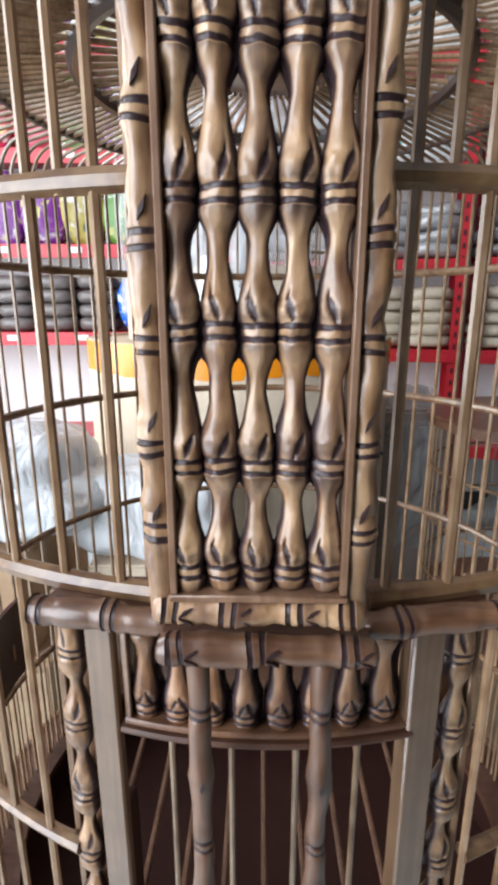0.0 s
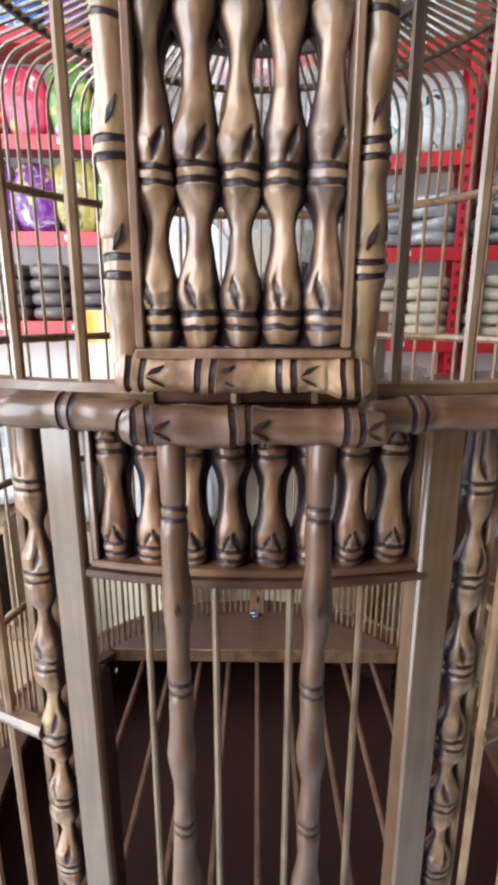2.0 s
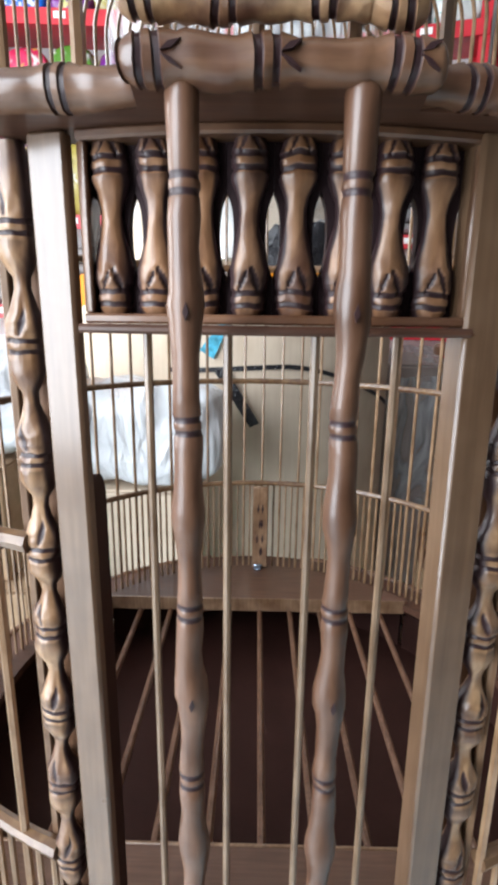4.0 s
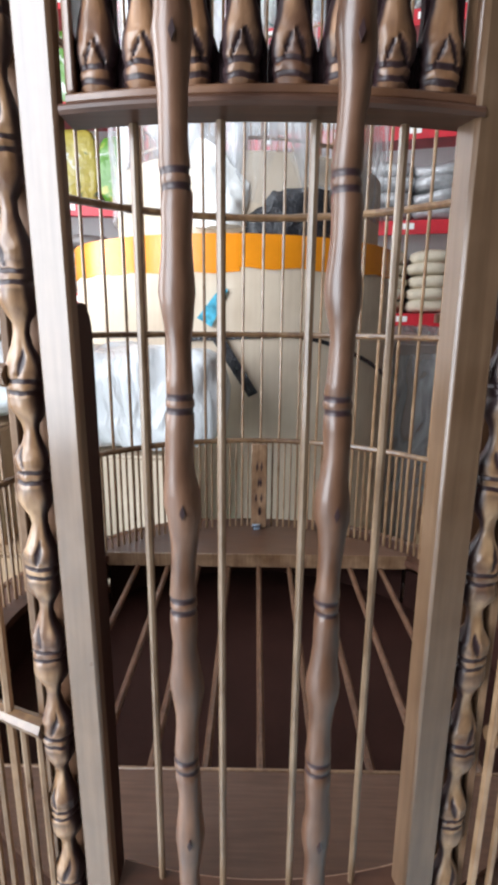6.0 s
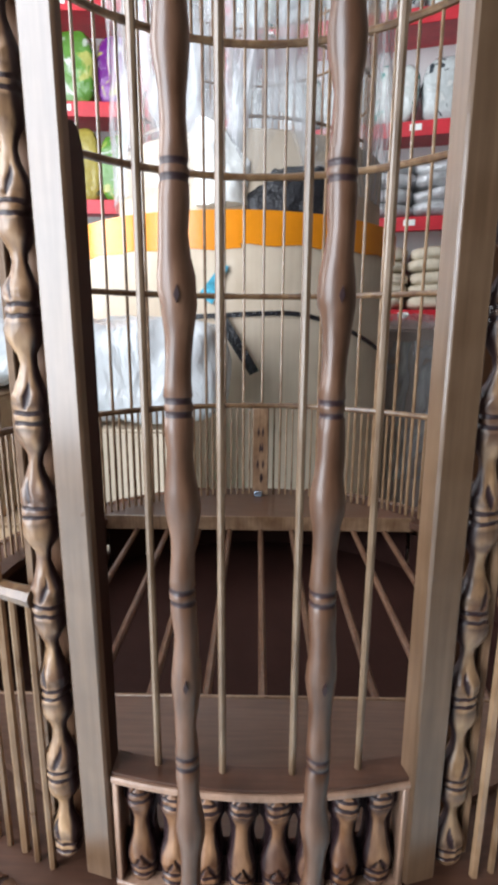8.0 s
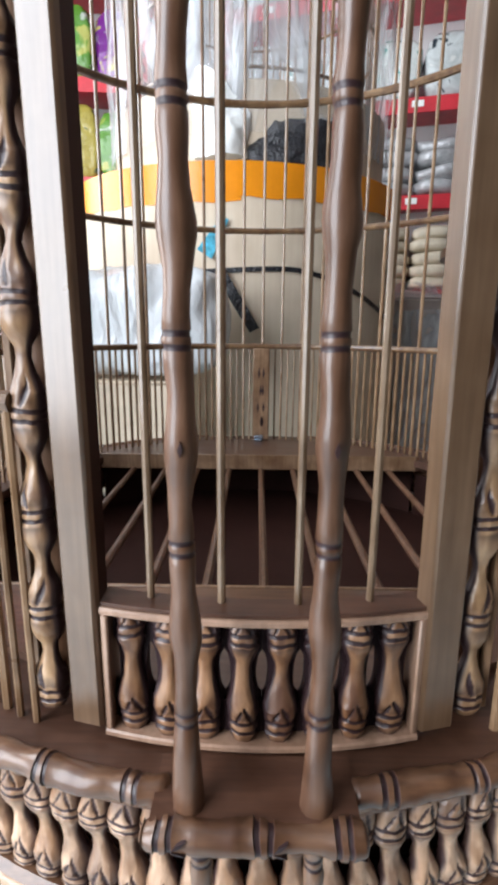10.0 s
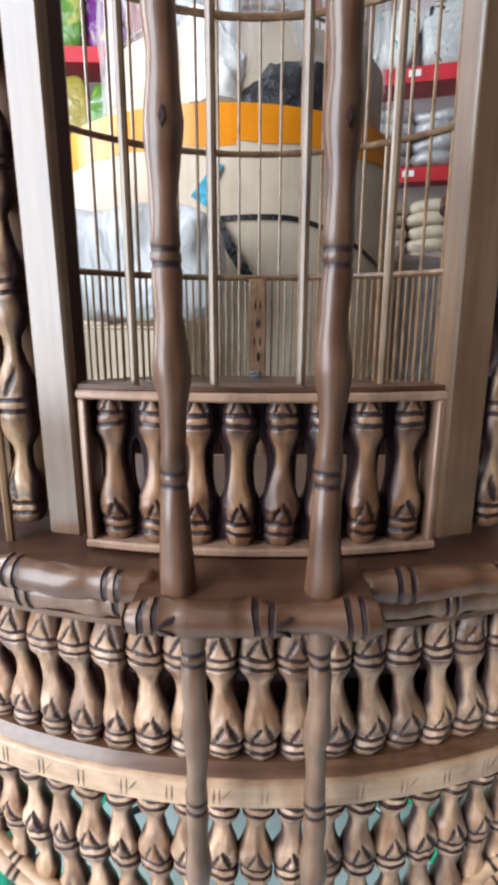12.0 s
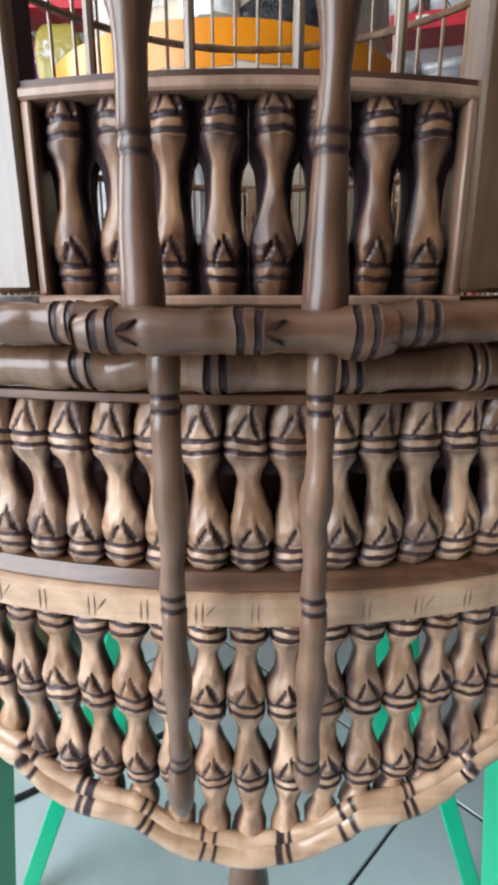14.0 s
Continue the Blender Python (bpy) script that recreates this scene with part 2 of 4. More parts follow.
class Shape:
    """Collects vertices, faces and scorch values of one mesh."""

    def __init__(self):
        self.v, self.f, self.b = [], [], []

    def rings(self, rows, closed_ends=True, loop=False):
        """rows: lists of (point, burn), all of one length."""
        start, n = len(self.v), len(rows[0])
        for row in rows:
            for p, b in row:
                self.v.append(tuple(p))
                self.b.append(b)
        m = len(rows)
        for i in range(m if loop else m - 1):
            a, c = start + i * n, start + ((i + 1) % m) * n
            for k in range(n):
                q = (k + 1) % n
                self.f.append((a + k, a + q, c + q, c + k))
        if closed_ends and not loop:
            self.f.append(tuple(start + k for k in reversed(range(n))))
            self.f.append(tuple(start + (m - 1) * n + k for k in range(n)))

    def lathe(self, profile, seg=10, c=(0, 0), flat=(1.0, 1.0), turn=0.0):
        """profile: (z, radius, burn)."""
        rows = []
        for z, r, b in profile:
            row = []
            for k in range(seg):
                a = 2 * math.pi * k / seg + turn
                row.append(((c[0] + r * flat[0] * math.cos(a), c[1] + r * flat[1] * math.sin(a), z), b))
            rows.append(row)
        self.rings(rows)

    def carved(self, profile, flat, mark, side_dark, jit=0.0):
        """A column seen from the front: its face is cut finely enough to carry the leaf-shaped cuts that mark(x, z) gives."""
        ang = [radians(-162 + 144 * i / 20) for i in range(21)] + [radians(v) for v in (15, 55, 90, 125, 165)]
        rows = []
        for z, r, b in profile:
            row = []
            for a in ang:
                x, y = math.cos(a), math.sin(a)
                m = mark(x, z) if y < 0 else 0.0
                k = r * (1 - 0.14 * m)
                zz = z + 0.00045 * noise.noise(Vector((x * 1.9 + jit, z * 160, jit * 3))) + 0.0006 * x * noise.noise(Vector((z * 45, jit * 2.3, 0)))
                # besides joints and cuts, the column darkens towards its two sides
                row.append(((k * x, k * flat * y, zz), max(b, m, side_dark * max(0.0, abs(x) - 0.60 + 0.15 * noise.noise(Vector((z * 130, x, jit)))) / 0.36)))
            rows.append(row)
        self.rings(rows)

    def tube(self, pts, rad, seg=6, loop=False, burn=None):
        pts = [Vector(p) for p in pts]
        n, rows, ref = len(pts), [], None
        for i, p in enumerate(pts):
            if loop:
                d = pts[(i + 1) % n] - pts[i - 1]
            else:
                d = pts[min(i + 1, n - 1)] - pts[max(i - 1, 0)]
            d.normalize()
            if ref is None:
                ref = d.cross(Vector((0.31, 0.17, 0.93)) if abs(d.z) < 0.9 else Vector((1, 0.1, 0))).normalized()
            ref = (ref - d * ref.dot(d)).normalized()
            up = d.cross(ref)
            r = rad[i] if isinstance(rad, (list, tuple)) else rad
            b = burn[i] if burn else 0.0
            rows.append([(p + (ref * math.cos(2 * math.pi * k / seg) + up * math.sin(2 * math.pi * k / seg)) * r, b) for k in range(seg)])
        self.rings(rows, loop=loop)

    def box(self, x0, x1, y0, y1, z0, z1, e=0.0008, burn=0.0):
        """A box with chamfered edges."""
        lo, hi = (x0, y0, z0), (x1, y1, z1)
        s = len(self.v)
        idx = {}
        for c in range(8):
            sg = [(c >> k) & 1 for k in range(3)]
            for ax in range(3):
                p = []
                for k in range(3):
                    w = hi[k] if sg[k] else lo[k]
                    if k != ax:
                        w += -e if sg[k] else e
                    p.append(w)
                idx[(c, ax)] = len(self.v)
                self.v.append(tuple(p))
                self.b.append(burn)
        mid = Vector([(a + b) / 2 for a, b in zip(lo, hi)])

        def face(ids):
            ps = [Vector(self.v[i]) for i in ids]
            nrm = (ps[1] - ps[0]).cross(ps[2] - ps[1])
            cen = sum(ps, Vector()) / len(ps)
            self.f.append(tuple(ids) if nrm.dot(cen - mid) > 0 else tuple(reversed(ids)))

        for ax in range(3):
            u, w = (ax + 1) % 3, (ax + 2) % 3
            for side in (0, 1):
                base = side << ax
                face([idx[(base, ax)], idx[(base | 1 << u, ax)], idx[(base | 1 << u | 1 << w, ax)], idx[(base | 1 << w, ax)]])
            for su in (0, 1):
                for sw in (0, 1):
                    c0 = su << u | sw << w
                    c1 = c0 | 1 << ax
                    face([idx[(c0, u)], idx[(c1, u)], idx[(c1, w)], idx[(c0, w)]])
        for c in range(8):
            face([idx[(c, 0)], idx[(c, 1)], idx[(c, 2)]])

    def arc(self, section, a0, a1, n, centre, loop=False):
        """Sweep a closed section of (radius, z) round the centre; a = 0 faces the front."""
        rows = []
        for i in range(n if loop else n + 1):
            a = a0 + (a1 - a0) * i / n
            rows.append([((centre[0] + r * math.sin(a), centre[1] - r * math.cos(a), z), 0.0) for r, z in section])
        self.rings(rows, loop=loop)

    def prism(self, poly, z0, z1, axis="z", burn=0.0):
        """Extrude a polygon given in the other two axes."""
        def at(p, z):
            return {"z": (p[0], p[1], z), "y": (p[0], z, p[1]), "x": (z, p[0], p[1])}[axis]
        self.rings([[(at(p, z0), burn) for p in poly], [(at(p, z1), burn) for p in poly]])

    def stroke(self, p0, p1, w, d=0.0005, burn=1.0):
        """A dark lens-shaped cut in the x-z plane, facing the front."""
        a, b = Vector(p0), Vector(p1)
        t = b - a
        s = Vector((-t.z, 0, t.x)).normalized() * w / 2
        m = a + t * 0.45
        f = Vector((0, -d, 0))
        i = len(self.v)
        for p in (a, m + s, b, m - s, a - f * 4, m + s - f * 4, b - f * 4, m - s - f * 4):
            self.v.append(tuple(p + f))
            self.b.append(burn)
        self.f += [(i, i + 1, i + 2, i + 3), (i, i + 4, i + 5, i + 1), (i + 1, i + 5, i + 6, i + 2), (i + 2, i + 6, i + 7, i + 3), (i + 3, i + 7, i + 4, i)]

    def mesh(self, name, material, smooth=True):
        me = bpy.data.meshes.new(name)
        me.from_pydata(self.v, [], self.f)
        me.materials.append(material)
        at = me.attributes.new("burn", "FLOAT", "POINT")
        at.data.foreach_set("value", self.b)
        if smooth:
            me.polygons.foreach_set("use_smooth", [True] * len(me.polygons))
        me.update()
        bm = bmesh.new()
        bm.from_mesh(me)
        bmesh.ops.recalc_face_normals(bm, faces=bm.faces)
        for e in bm.edges:
            if len(e.link_faces) == 2 and e.calc_face_angle(0) > 0.75:
                e.smooth = False
        bm.to_mesh(me)
        bm.free()
        return me


def thing(name, at, label, category, group="", kind=""):
    ob = new(name)
    ob.empty_display_size = 0.02
    ob.matrix_basis = Matrix.Translation(at)
    return tagged(ob, label, category, group, kind)


def base_of(ob):
    """World pose of a thing or part while building."""
    m = ob.matrix_basis
    if ob.parent:
        m = base_of(ob.parent) @ ob.matrix_parent_inverse @ m
    return m


def put(name, me, parent, label="", m=None):
    """Link a mesh under its thing; m is its pose in the world."""
    ob = new(name, me)
    ob.parent = parent
    ob.matrix_parent_inverse = base_of(parent).inverted()
    if m is not None:
        ob.matrix_basis = m
    return tagged(ob, label)


def part(name, shape, material, parent, label="", m=None, smooth=True):
    return put(name, shape.mesh(name, material, smooth), parent, label, m)


def single(name, shape, material, label, category, kind="", group="", smooth=True):
    return tagged(new(name, shape.mesh(name, material, smooth)), label, category, group, kind)


# ---------------- the birdcage ----------------
CX, CY, R = 0.003, 0.395, 0.2346
CEN = (CX, CY)
WALL = (0.0055, 0.385)  # centre of the splint wall


def rim(a, r, z, c=CEN):
    return Vector((c[0] + r * math.sin(a), c[1] - r * math.cos(a), z))


def round_pose(a, r, c=CEN):
    return Matrix.Translation((c[0] + r * math.sin(a), c[1] - r * math.cos(a), 0)) @ pose(0, 0, 0, 0, 0, math.degrees(a))


def handmade(s, seed, amp=0.00055, freq=95.0, sway=0.0):
    """Small unevenness of hand carving, and a slight sideways sway along the length."""
    zs = [p[2] for p in s.v]
    z0, dz = min(zs), max(zs) - min(zs)
    out = []
    for p in s.v:
        q = Vector(p)
        n = noise.noise_vector(q * freq + Vector((seed * 3.7, seed, 0)))
        e = abs(noise.noise(q * freq * 2.7 + Vector((seed, 4.0, seed * 1.9)))) - 0.2
        n = n - Vector((p[0], p[1], 0)).normalized() * e * 0.9
        out.append((p[0] + n.x * amp + sway * math.sin((p[2] - z0) / dz * 2 * math.pi), p[1] + n.y * amp, p[2] + n.z * amp * 0.5))
    s.v = out
    return s


cage = thing("birdcage", (CX, CY, 0.34), "round brown bamboo birdcage with carved panels and dark scorched joints", "birdcage")


def node(z, r):
    """Profile of one bamboo joint: dark groove, pale ring, dark groove."""
    g = 0.0009
    return [(z - 0.0025, r, 0.12), (z - 0.0021, r * 0.93, 1.0), (z - g - 0.0002, r * 0.93, 1.0), (z - g + 0.0002, r * 1.0, 0.05),
            (z + g - 0.0002, r * 1.0, 0.05), (z + g + 0.0002, r * 0.93, 1.0), (z + 0.0021, r * 0.93, 1.0), (z + 0.0025, r, 0.12)]


VASE = ((0.12, 1.08, 0.40), (0.20, 1.12, 0.20), (0.28, 1.02, 0.05), (0.37, 0.86, 0.0), (0.47, 0.70, 0.0), (0.57, 0.60, 0.03), (0.66, 0.56, 0.08), (0.74, 0.64, 0.14), (0.81, 0.82, 0.20), (0.87, 0.98, 0.32), (0.91, 1.02, 0.45))


def column_profile(z0, z1, nodes, rw, waist=0.52, vase=False):
    """Carved column: bulges at its joints, slim waists between."""
    prof = [(z0, rw * 0.75, 0.5)]
    zs = sorted(nodes)
    for i, z in enumerate(zs):
        prof += node(z, rw)
        nxt = zs[i + 1] if i + 1 < len(zs) else None
        if nxt:
            d = nxt - z
            for t, k, b in VASE if vase else ((0.13, 1.04, 0.42), (0.21, 1.02, 0.22), (0.29, 0.84, 0.06), (0.38, 0.62, 0.0), (0.50, waist, 0.03), (0.60, waist + 0.05, 0.10), (0.70, 0.84, 0.16), (0.77, 1.02, 0.20), (0.82, 1.04, 0.30), (0.88, 1.03, 0.45)):
                prof.append((z + t * d, rw * k, b))
    prof.append((z1, rw * 0.8, 0.5))
    return prof


def fine(prof, nodes):
    """Extra rings over each joint, where the cuts are."""
    zs = [p[0] for p in prof]
    extra = []
    for z in nodes:
        for i in range(1, 12):
            q = z + 0.0024 + 0.0006 * i
            if q < zs[-1] - 0.0005:
                k = max(j for j in range(len(zs)) if zs[j] <= q)
                if k + 1 < len(zs) and min(q - zs[k], zs[k + 1] - q) > 0.00015:
                    t = (q - zs[k]) / (zs[k + 1] - zs[k])
                    extra.append((q, prof[k][1] + (prof[k + 1][1] - prof[k][1]) * t, prof[k][2] + (prof[k + 1][2] - prof[k][2]) * t))
    return sorted(prof + extra)


def leaf(x, z, a, b, w):
    """1 inside a leaf-shaped cut from a to b, fading at its edge."""
    dx, dz = b[0] - a[0], b[1] - a[1]
    t = max(0.0, min(1.0, ((x - a[0]) * dx + (z - a[1]) * dz) / (dx * dx + dz * dz)))
    d = math.hypot(x - a[0] - t * dx, z - a[1] - t * dz)
    k = w * (0.25 + 1.5 * t * (1 - t) * 2)
    return max(0.0, min(1.0, 1.6 - d / k * 1.2))


def carved_column(z0, z1, nodes, rw, depth, marks="one", waist=0.52, foot=False, seed=0.0, sides=0.95, vase=False):
    ns = sorted(nodes)

    def mark(x, z):
        best = 0.0
        for i, n in enumerate(ns):
            h = (z - n) / rw
            if not 0.4 < h < 2.2:
                continue
            if marks == "one":
                sg = 1 if i % 2 else -1
                best = max(best, leaf(x, h, (sg * 0.05, 0.50), (sg * 0.50, 1.85), 0.21))
            else:
                best = max(best, leaf(x, h, (-0.50, 0.40), (-0.04, 1.45), 0.11), leaf(x, h, (0.62, 0.40), (0.12, 1.55), 0.15))
        return best
    wob = 0.06 * noise.noise(Vector((z0 * 900, rw * 5000, len(ns))))
    prof = column_profile(z0, z1, ns, rw, waist + wob, vase)
    if foot and ns and ns[0] - z0 > 0.010:
        d = ns[0] - z0
        prof = [(z0, rw * 0.95, 0.1), (z0 + d * 0.25, rw * 0.95, 0.0), (z0 + d * 0.5, rw * 0.56, 0), (z0 + d * 0.75, rw * 0.82, 0.1)] + prof[1:]
    s = Shape()
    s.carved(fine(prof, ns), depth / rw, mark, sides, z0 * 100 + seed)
    return s


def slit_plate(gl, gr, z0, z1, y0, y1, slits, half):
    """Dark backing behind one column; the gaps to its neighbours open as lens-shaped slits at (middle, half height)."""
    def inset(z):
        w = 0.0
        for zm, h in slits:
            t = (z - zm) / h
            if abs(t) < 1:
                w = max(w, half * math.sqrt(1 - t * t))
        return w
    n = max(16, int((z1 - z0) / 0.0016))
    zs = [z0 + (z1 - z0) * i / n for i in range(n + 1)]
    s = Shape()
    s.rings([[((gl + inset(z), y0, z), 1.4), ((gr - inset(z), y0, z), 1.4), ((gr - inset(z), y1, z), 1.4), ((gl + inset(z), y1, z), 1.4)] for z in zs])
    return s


def bow(x, y):
    """Depth y follows the round of the cage at x."""
    return y - 0.0055 + 2.44 * (x - CX) ** 2


def bent(s):
    s.v = [(p[0], bow(p[0], p[1]), p[2]) for p in s.v]
    return s


def bent_rail(x0, x1, y0, y1, z0, z1, e=0.0006, n=18):
    """A rail with eased edges, bent to the round of the cage."""
    s = Shape()
    sec = [(y0 + e, z0), (y1 - e, z0), (y1, z0 + e), (y1, z1 - e), (y1 - e, z1), (y0 + e, z1), (y0, z1 - e), (y0, z0 + e)]
    s.rings([[((x0 + (x1 - x0) * i / n, y, z), 0.0) for y, z in sec] for i in range(n + 1)])
    return bent(s)


# upper carved panel over the door
panel = put("carved_panel", None, cage, "tall carved panel of five bamboo columns")
PN = [0.9276, 0.9588, 0.9939, 1.026, 1.0586, 1.0915]
for k in range(5):
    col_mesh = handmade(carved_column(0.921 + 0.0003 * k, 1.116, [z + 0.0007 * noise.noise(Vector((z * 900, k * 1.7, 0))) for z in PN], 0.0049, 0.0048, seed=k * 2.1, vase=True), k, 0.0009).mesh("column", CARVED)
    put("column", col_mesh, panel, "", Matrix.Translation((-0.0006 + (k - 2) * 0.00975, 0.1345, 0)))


def bamboo_bar(pts, r, nodes, seg=10, wob=0.06):
    """A bamboo rail along pts with scorched double joints at the given lengths."""
    pts = [Vector(p) for p in pts]
    L = [0.0]
    for a, b in zip(pts, pts[1:]):
        L.append(L[-1] + (b - a).length)

    def at(d):
        d = min(max(d, 0), L[-1])
        for i in range(len(pts) - 1):
            if d <= L[i + 1] + 1e-9:
                return pts[i].lerp(pts[i + 1], (d - L[i]) / max(L[i + 1] - L[i], 1e-9))
        return pts[-1]
    st = {0.0: (0.45, 0.2), 0.0007: (0.78, 0.1), 0.0018: (0.95, 0.0), L[-1] - 0.0018: (0.95, 0.0), L[-1] - 0.0007: (0.78, 0.1), L[-1]: (0.45, 0.2)}
    for i in range(1, int(L[-1] / 0.0028)):
        st[0.0028 * i] = (1.0 - 0.03 * math.sin(i * 0.9), 0.0)
    for d in nodes:
        st = {q: w for q, w in st.items() if abs(q - d) > 0.0065 or min(q, L[-1] - q) < 0.002}
    for d in nodes:
        for o, k, b in ((-0.006, 0.94, 0.0), (-0.0027, 1.10, 0.15), (-0.0023, 0.98, 1), (-0.0012, 0.98, 1), (-0.0008, 1.1, 0.1), (0.0008, 1.1, 0.1), (0.0012, 0.98, 1), (0.0023, 0.98, 1), (0.0027, 1.10, 0.15), (0.006, 0.94, 0.0)):
            if 0 < d + o < L[-1]:
                st[d + o] = (k, b)
    ks = sorted(st)
    s = Shape()
    s.tube([at(d) for d in ks], [r * st[d][0] * (1 + wob * math.sin(d * 170 + r * 900)) for d in ks], max(seg, 14), burn=[st[d][1] for d in ks])
    # cut by hand: uneven surface, wavering joints
    moved = []
    for p in s.v:
        q = Vector(p)
        n = noise.noise_vector(q * 90) * 0.0012 + noise.noise_vector(q * 200) * 0.0004
        moved.append(tuple(q + n))
    s.v = moved
    return s


PSLITS = [(a + (b - a) * 0.52, (b - a) * 0.29) for a, b in zip(PN, PN[1:])]
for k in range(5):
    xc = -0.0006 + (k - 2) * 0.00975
    part("recess", slit_plate(xc - 0.00485, xc + 0.00485, 0.9215, 1.116, 0.1340, 0.1385, PSLITS, 0.0027), RECESS, panel, "dark purple backing between the columns")
XL, XR, PZ0, PZ1 = -0.0283, 0.0283, 0.9160, 1.120
for x, sgn in ((XL, -1), (XR, 1)):
    s = bamboo_bar([(x, 0.134, PZ0 - 0.004), (x, 0.134, 1.02), (x, 0.134, PZ1)], 0.0040, [0.027, 0.052, 0.079, 0.104, 0.132, 0.160, 0.188])
    part("panel_stile", s, CARVED, panel)
    for z in (0.9415, 0.9669, 0.9937, 1.0186, 1.0464, 1.0745):
        s = Shape()
        s.stroke((x - 0.0010, 0.1300, z + 0.0015), (x + 0.0014, 0.1302, z + 0.0072), 0.0013)
        part("scorched_cut", s, CARVED, panel)
    s = Shape()
    xi = x - sgn * 0.0043
    s.box(xi - 0.0011, xi + 0.0011, 0.1290, 0.1400, 0.9215, PZ1 - 0.002, 0.0004)
    part("inner_lip", s, FRAMEW, panel)
s = bamboo_bar([(XL - 0.003, 0.1325, 0.9150), (XR + 0.003, 0.1325, 0.9150)], 0.0048, [0.006, 0.0225, 0.042, 0.057])
part("panel_sill", s, CARVED, panel)
s = Shape()
s.box(XL + 0.0030, XR - 0.0030, 0.1288, 0.1402, 0.9190, 0.9213, 0.0004)
part("inner_lip", s, FRAMEW, panel)
s = bamboo_bar([(XL - 0.003, 0.1345, PZ1), (XR + 0.003, 0.1345, PZ1)], 0.0046, [0.006, 0.0225, 0.042, 0.057])
part("panel_head", s, CARVED, panel)

# shelf over the door
shelf = put("upper_shelf", None, cage, "brown bamboo-edged shelf over the door")
s = Shape()
s.prism([(-0.0735, 0.1500), (-0.0300, 0.1440), (-0.0285, 0.1300), (0.0330, 0.1300), (0.0345, 0.1440), (0.0785, 0.1500), (0.074, 0.1690), (-0.069, 0.1690)], 0.8985, 0.9045)
part("board", s, SHELFWOOD, shelf, smooth=False)
s = Shape()
s.box(-0.0290, 0.0325, 0.1500, 0.1600, 0.9047, 0.9130, 0.0008)
part("back_ledge", s, SHELFWOOD, shelf)
part("front_rail", bamboo_bar([(-0.0305, 0.1312, 0.9022), (0.0355, 0.1312, 0.9022)], 0.0047, [0.0065, 0.0300, 0.0570], 12), RAILWOOD, shelf)


def wedges(xs, y, z, material, parent):
    """Leaf-shaped scorched cuts beside the joints of a straight rail."""
    for i, x in enumerate(xs):
        for lift in (1, -1):
            s = Shape()
            s.stroke((x + 0.0026, y, z + 0.0002 * lift), (x + 0.0066, y + 0.0008, z + 0.0026 * lift), 0.0013 if lift > 0 else 0.0008, 0.0005, 0.9)
            part("scorched_cut", s, material, parent)


wedges((-0.0240, -0.0005, 0.0265), 0.1262, 0.9022, RAILWOOD, shelf)
wedges((XL - 0.003 + 0.006, XL - 0.003 + 0.0225, XL - 0.003 + 0.042), 0.1274, 0.9150, CARVED, panel)
part("side_rail", bamboo_bar([(-0.0765, 0.1505, 0.9030), (-0.0270, 0.1425, 0.9030)], 0.0046, [0.004, 0.0295], 12), RAILWOOD, shelf)
part("side_rail", bamboo_bar([(0.0320, 0.1425, 0.9030), (0.0815, 0.1505, 0.9030)], 0.0046, [0.013, 0.0465], 12), RAILWOOD, shelf)

# door frame: two stiles, each with a carved strip beside it
ZS0, ZS1 = 0.546, 0.8985
SN = [0.5530, 0.5847, 0.6185, 0.6509, 0.686, 0.7172, 0.7493, 0.7778, 0.8092, 0.8435, 0.876]
strip_mesh = handmade(carved_column(0.548, 0.898, SN, 0.0056, 0.0048, waist=0.44), 7, 0.0008).mesh("carved_strip", CARVED)
for sgn, xc, wide, deep, lean, out in ((-1, -0.0564, 0.0058, 0.0045, -0.33, 0.0026), (1, 0.0614, 0.0063, 0.0090, -0.33, 0.0012)):
    fr = put("door_frame", None, cage, "plain stile with a carved strip beside it")
    s = Shape()
    s.box(-wide, wide, 0.0, deep, ZS0 - 0.72, ZS1 - 0.72, 0.0010)
    part("stile", s, STILEWOOD, fr, "", Matrix.Translation((xc, 0.1572, 0.72)) @ pose(0, 0, 0, 0, lean, sgn * 14.8))
    put("carved_strip", strip_mesh, fr, "", Matrix.Translation((CX + sgn * (0.0704 + out), 0.1665, 0)) @ pose(0, 0, 0, 0, 0, sgn * 14))
    s = Shape()
    xo = CX + sgn * 0.0795
    s.box(xo - 0.0014, xo + 0.0014, 0.1690, 0.1860, ZS0, ZS1, 0.0005)
    part("edge_strip", s, PALE, fr)
    s = Shape()
    xa, xb = CX + sgn * 0.0655, CX + sgn * 0.0779
    s.box(min(xa, xb), max(xa, xb), 0.1722, 0.1830, ZS0, ZS1, 0.0004)
    part("backing", s, FRAMEW, fr)
# dark rounded board behind one stile
s = Shape()
ZB = 0.792
pts = [(0.1625, 0.548), (0.1625, ZB)] + [(0.1705 - 0.0080 * math.cos(t), ZB + 0.0105 * math.sin(t)) for t in [math.pi * i / 10 for i in range(1, 10)]] + [(0.1785, ZB), (0.1785, 0.548)]
s.prism(pts, -0.0562, -0.0526, axis="x")
part("guide_board", s, TRAYWOOD, cage, "dark brown board with a rounded top")


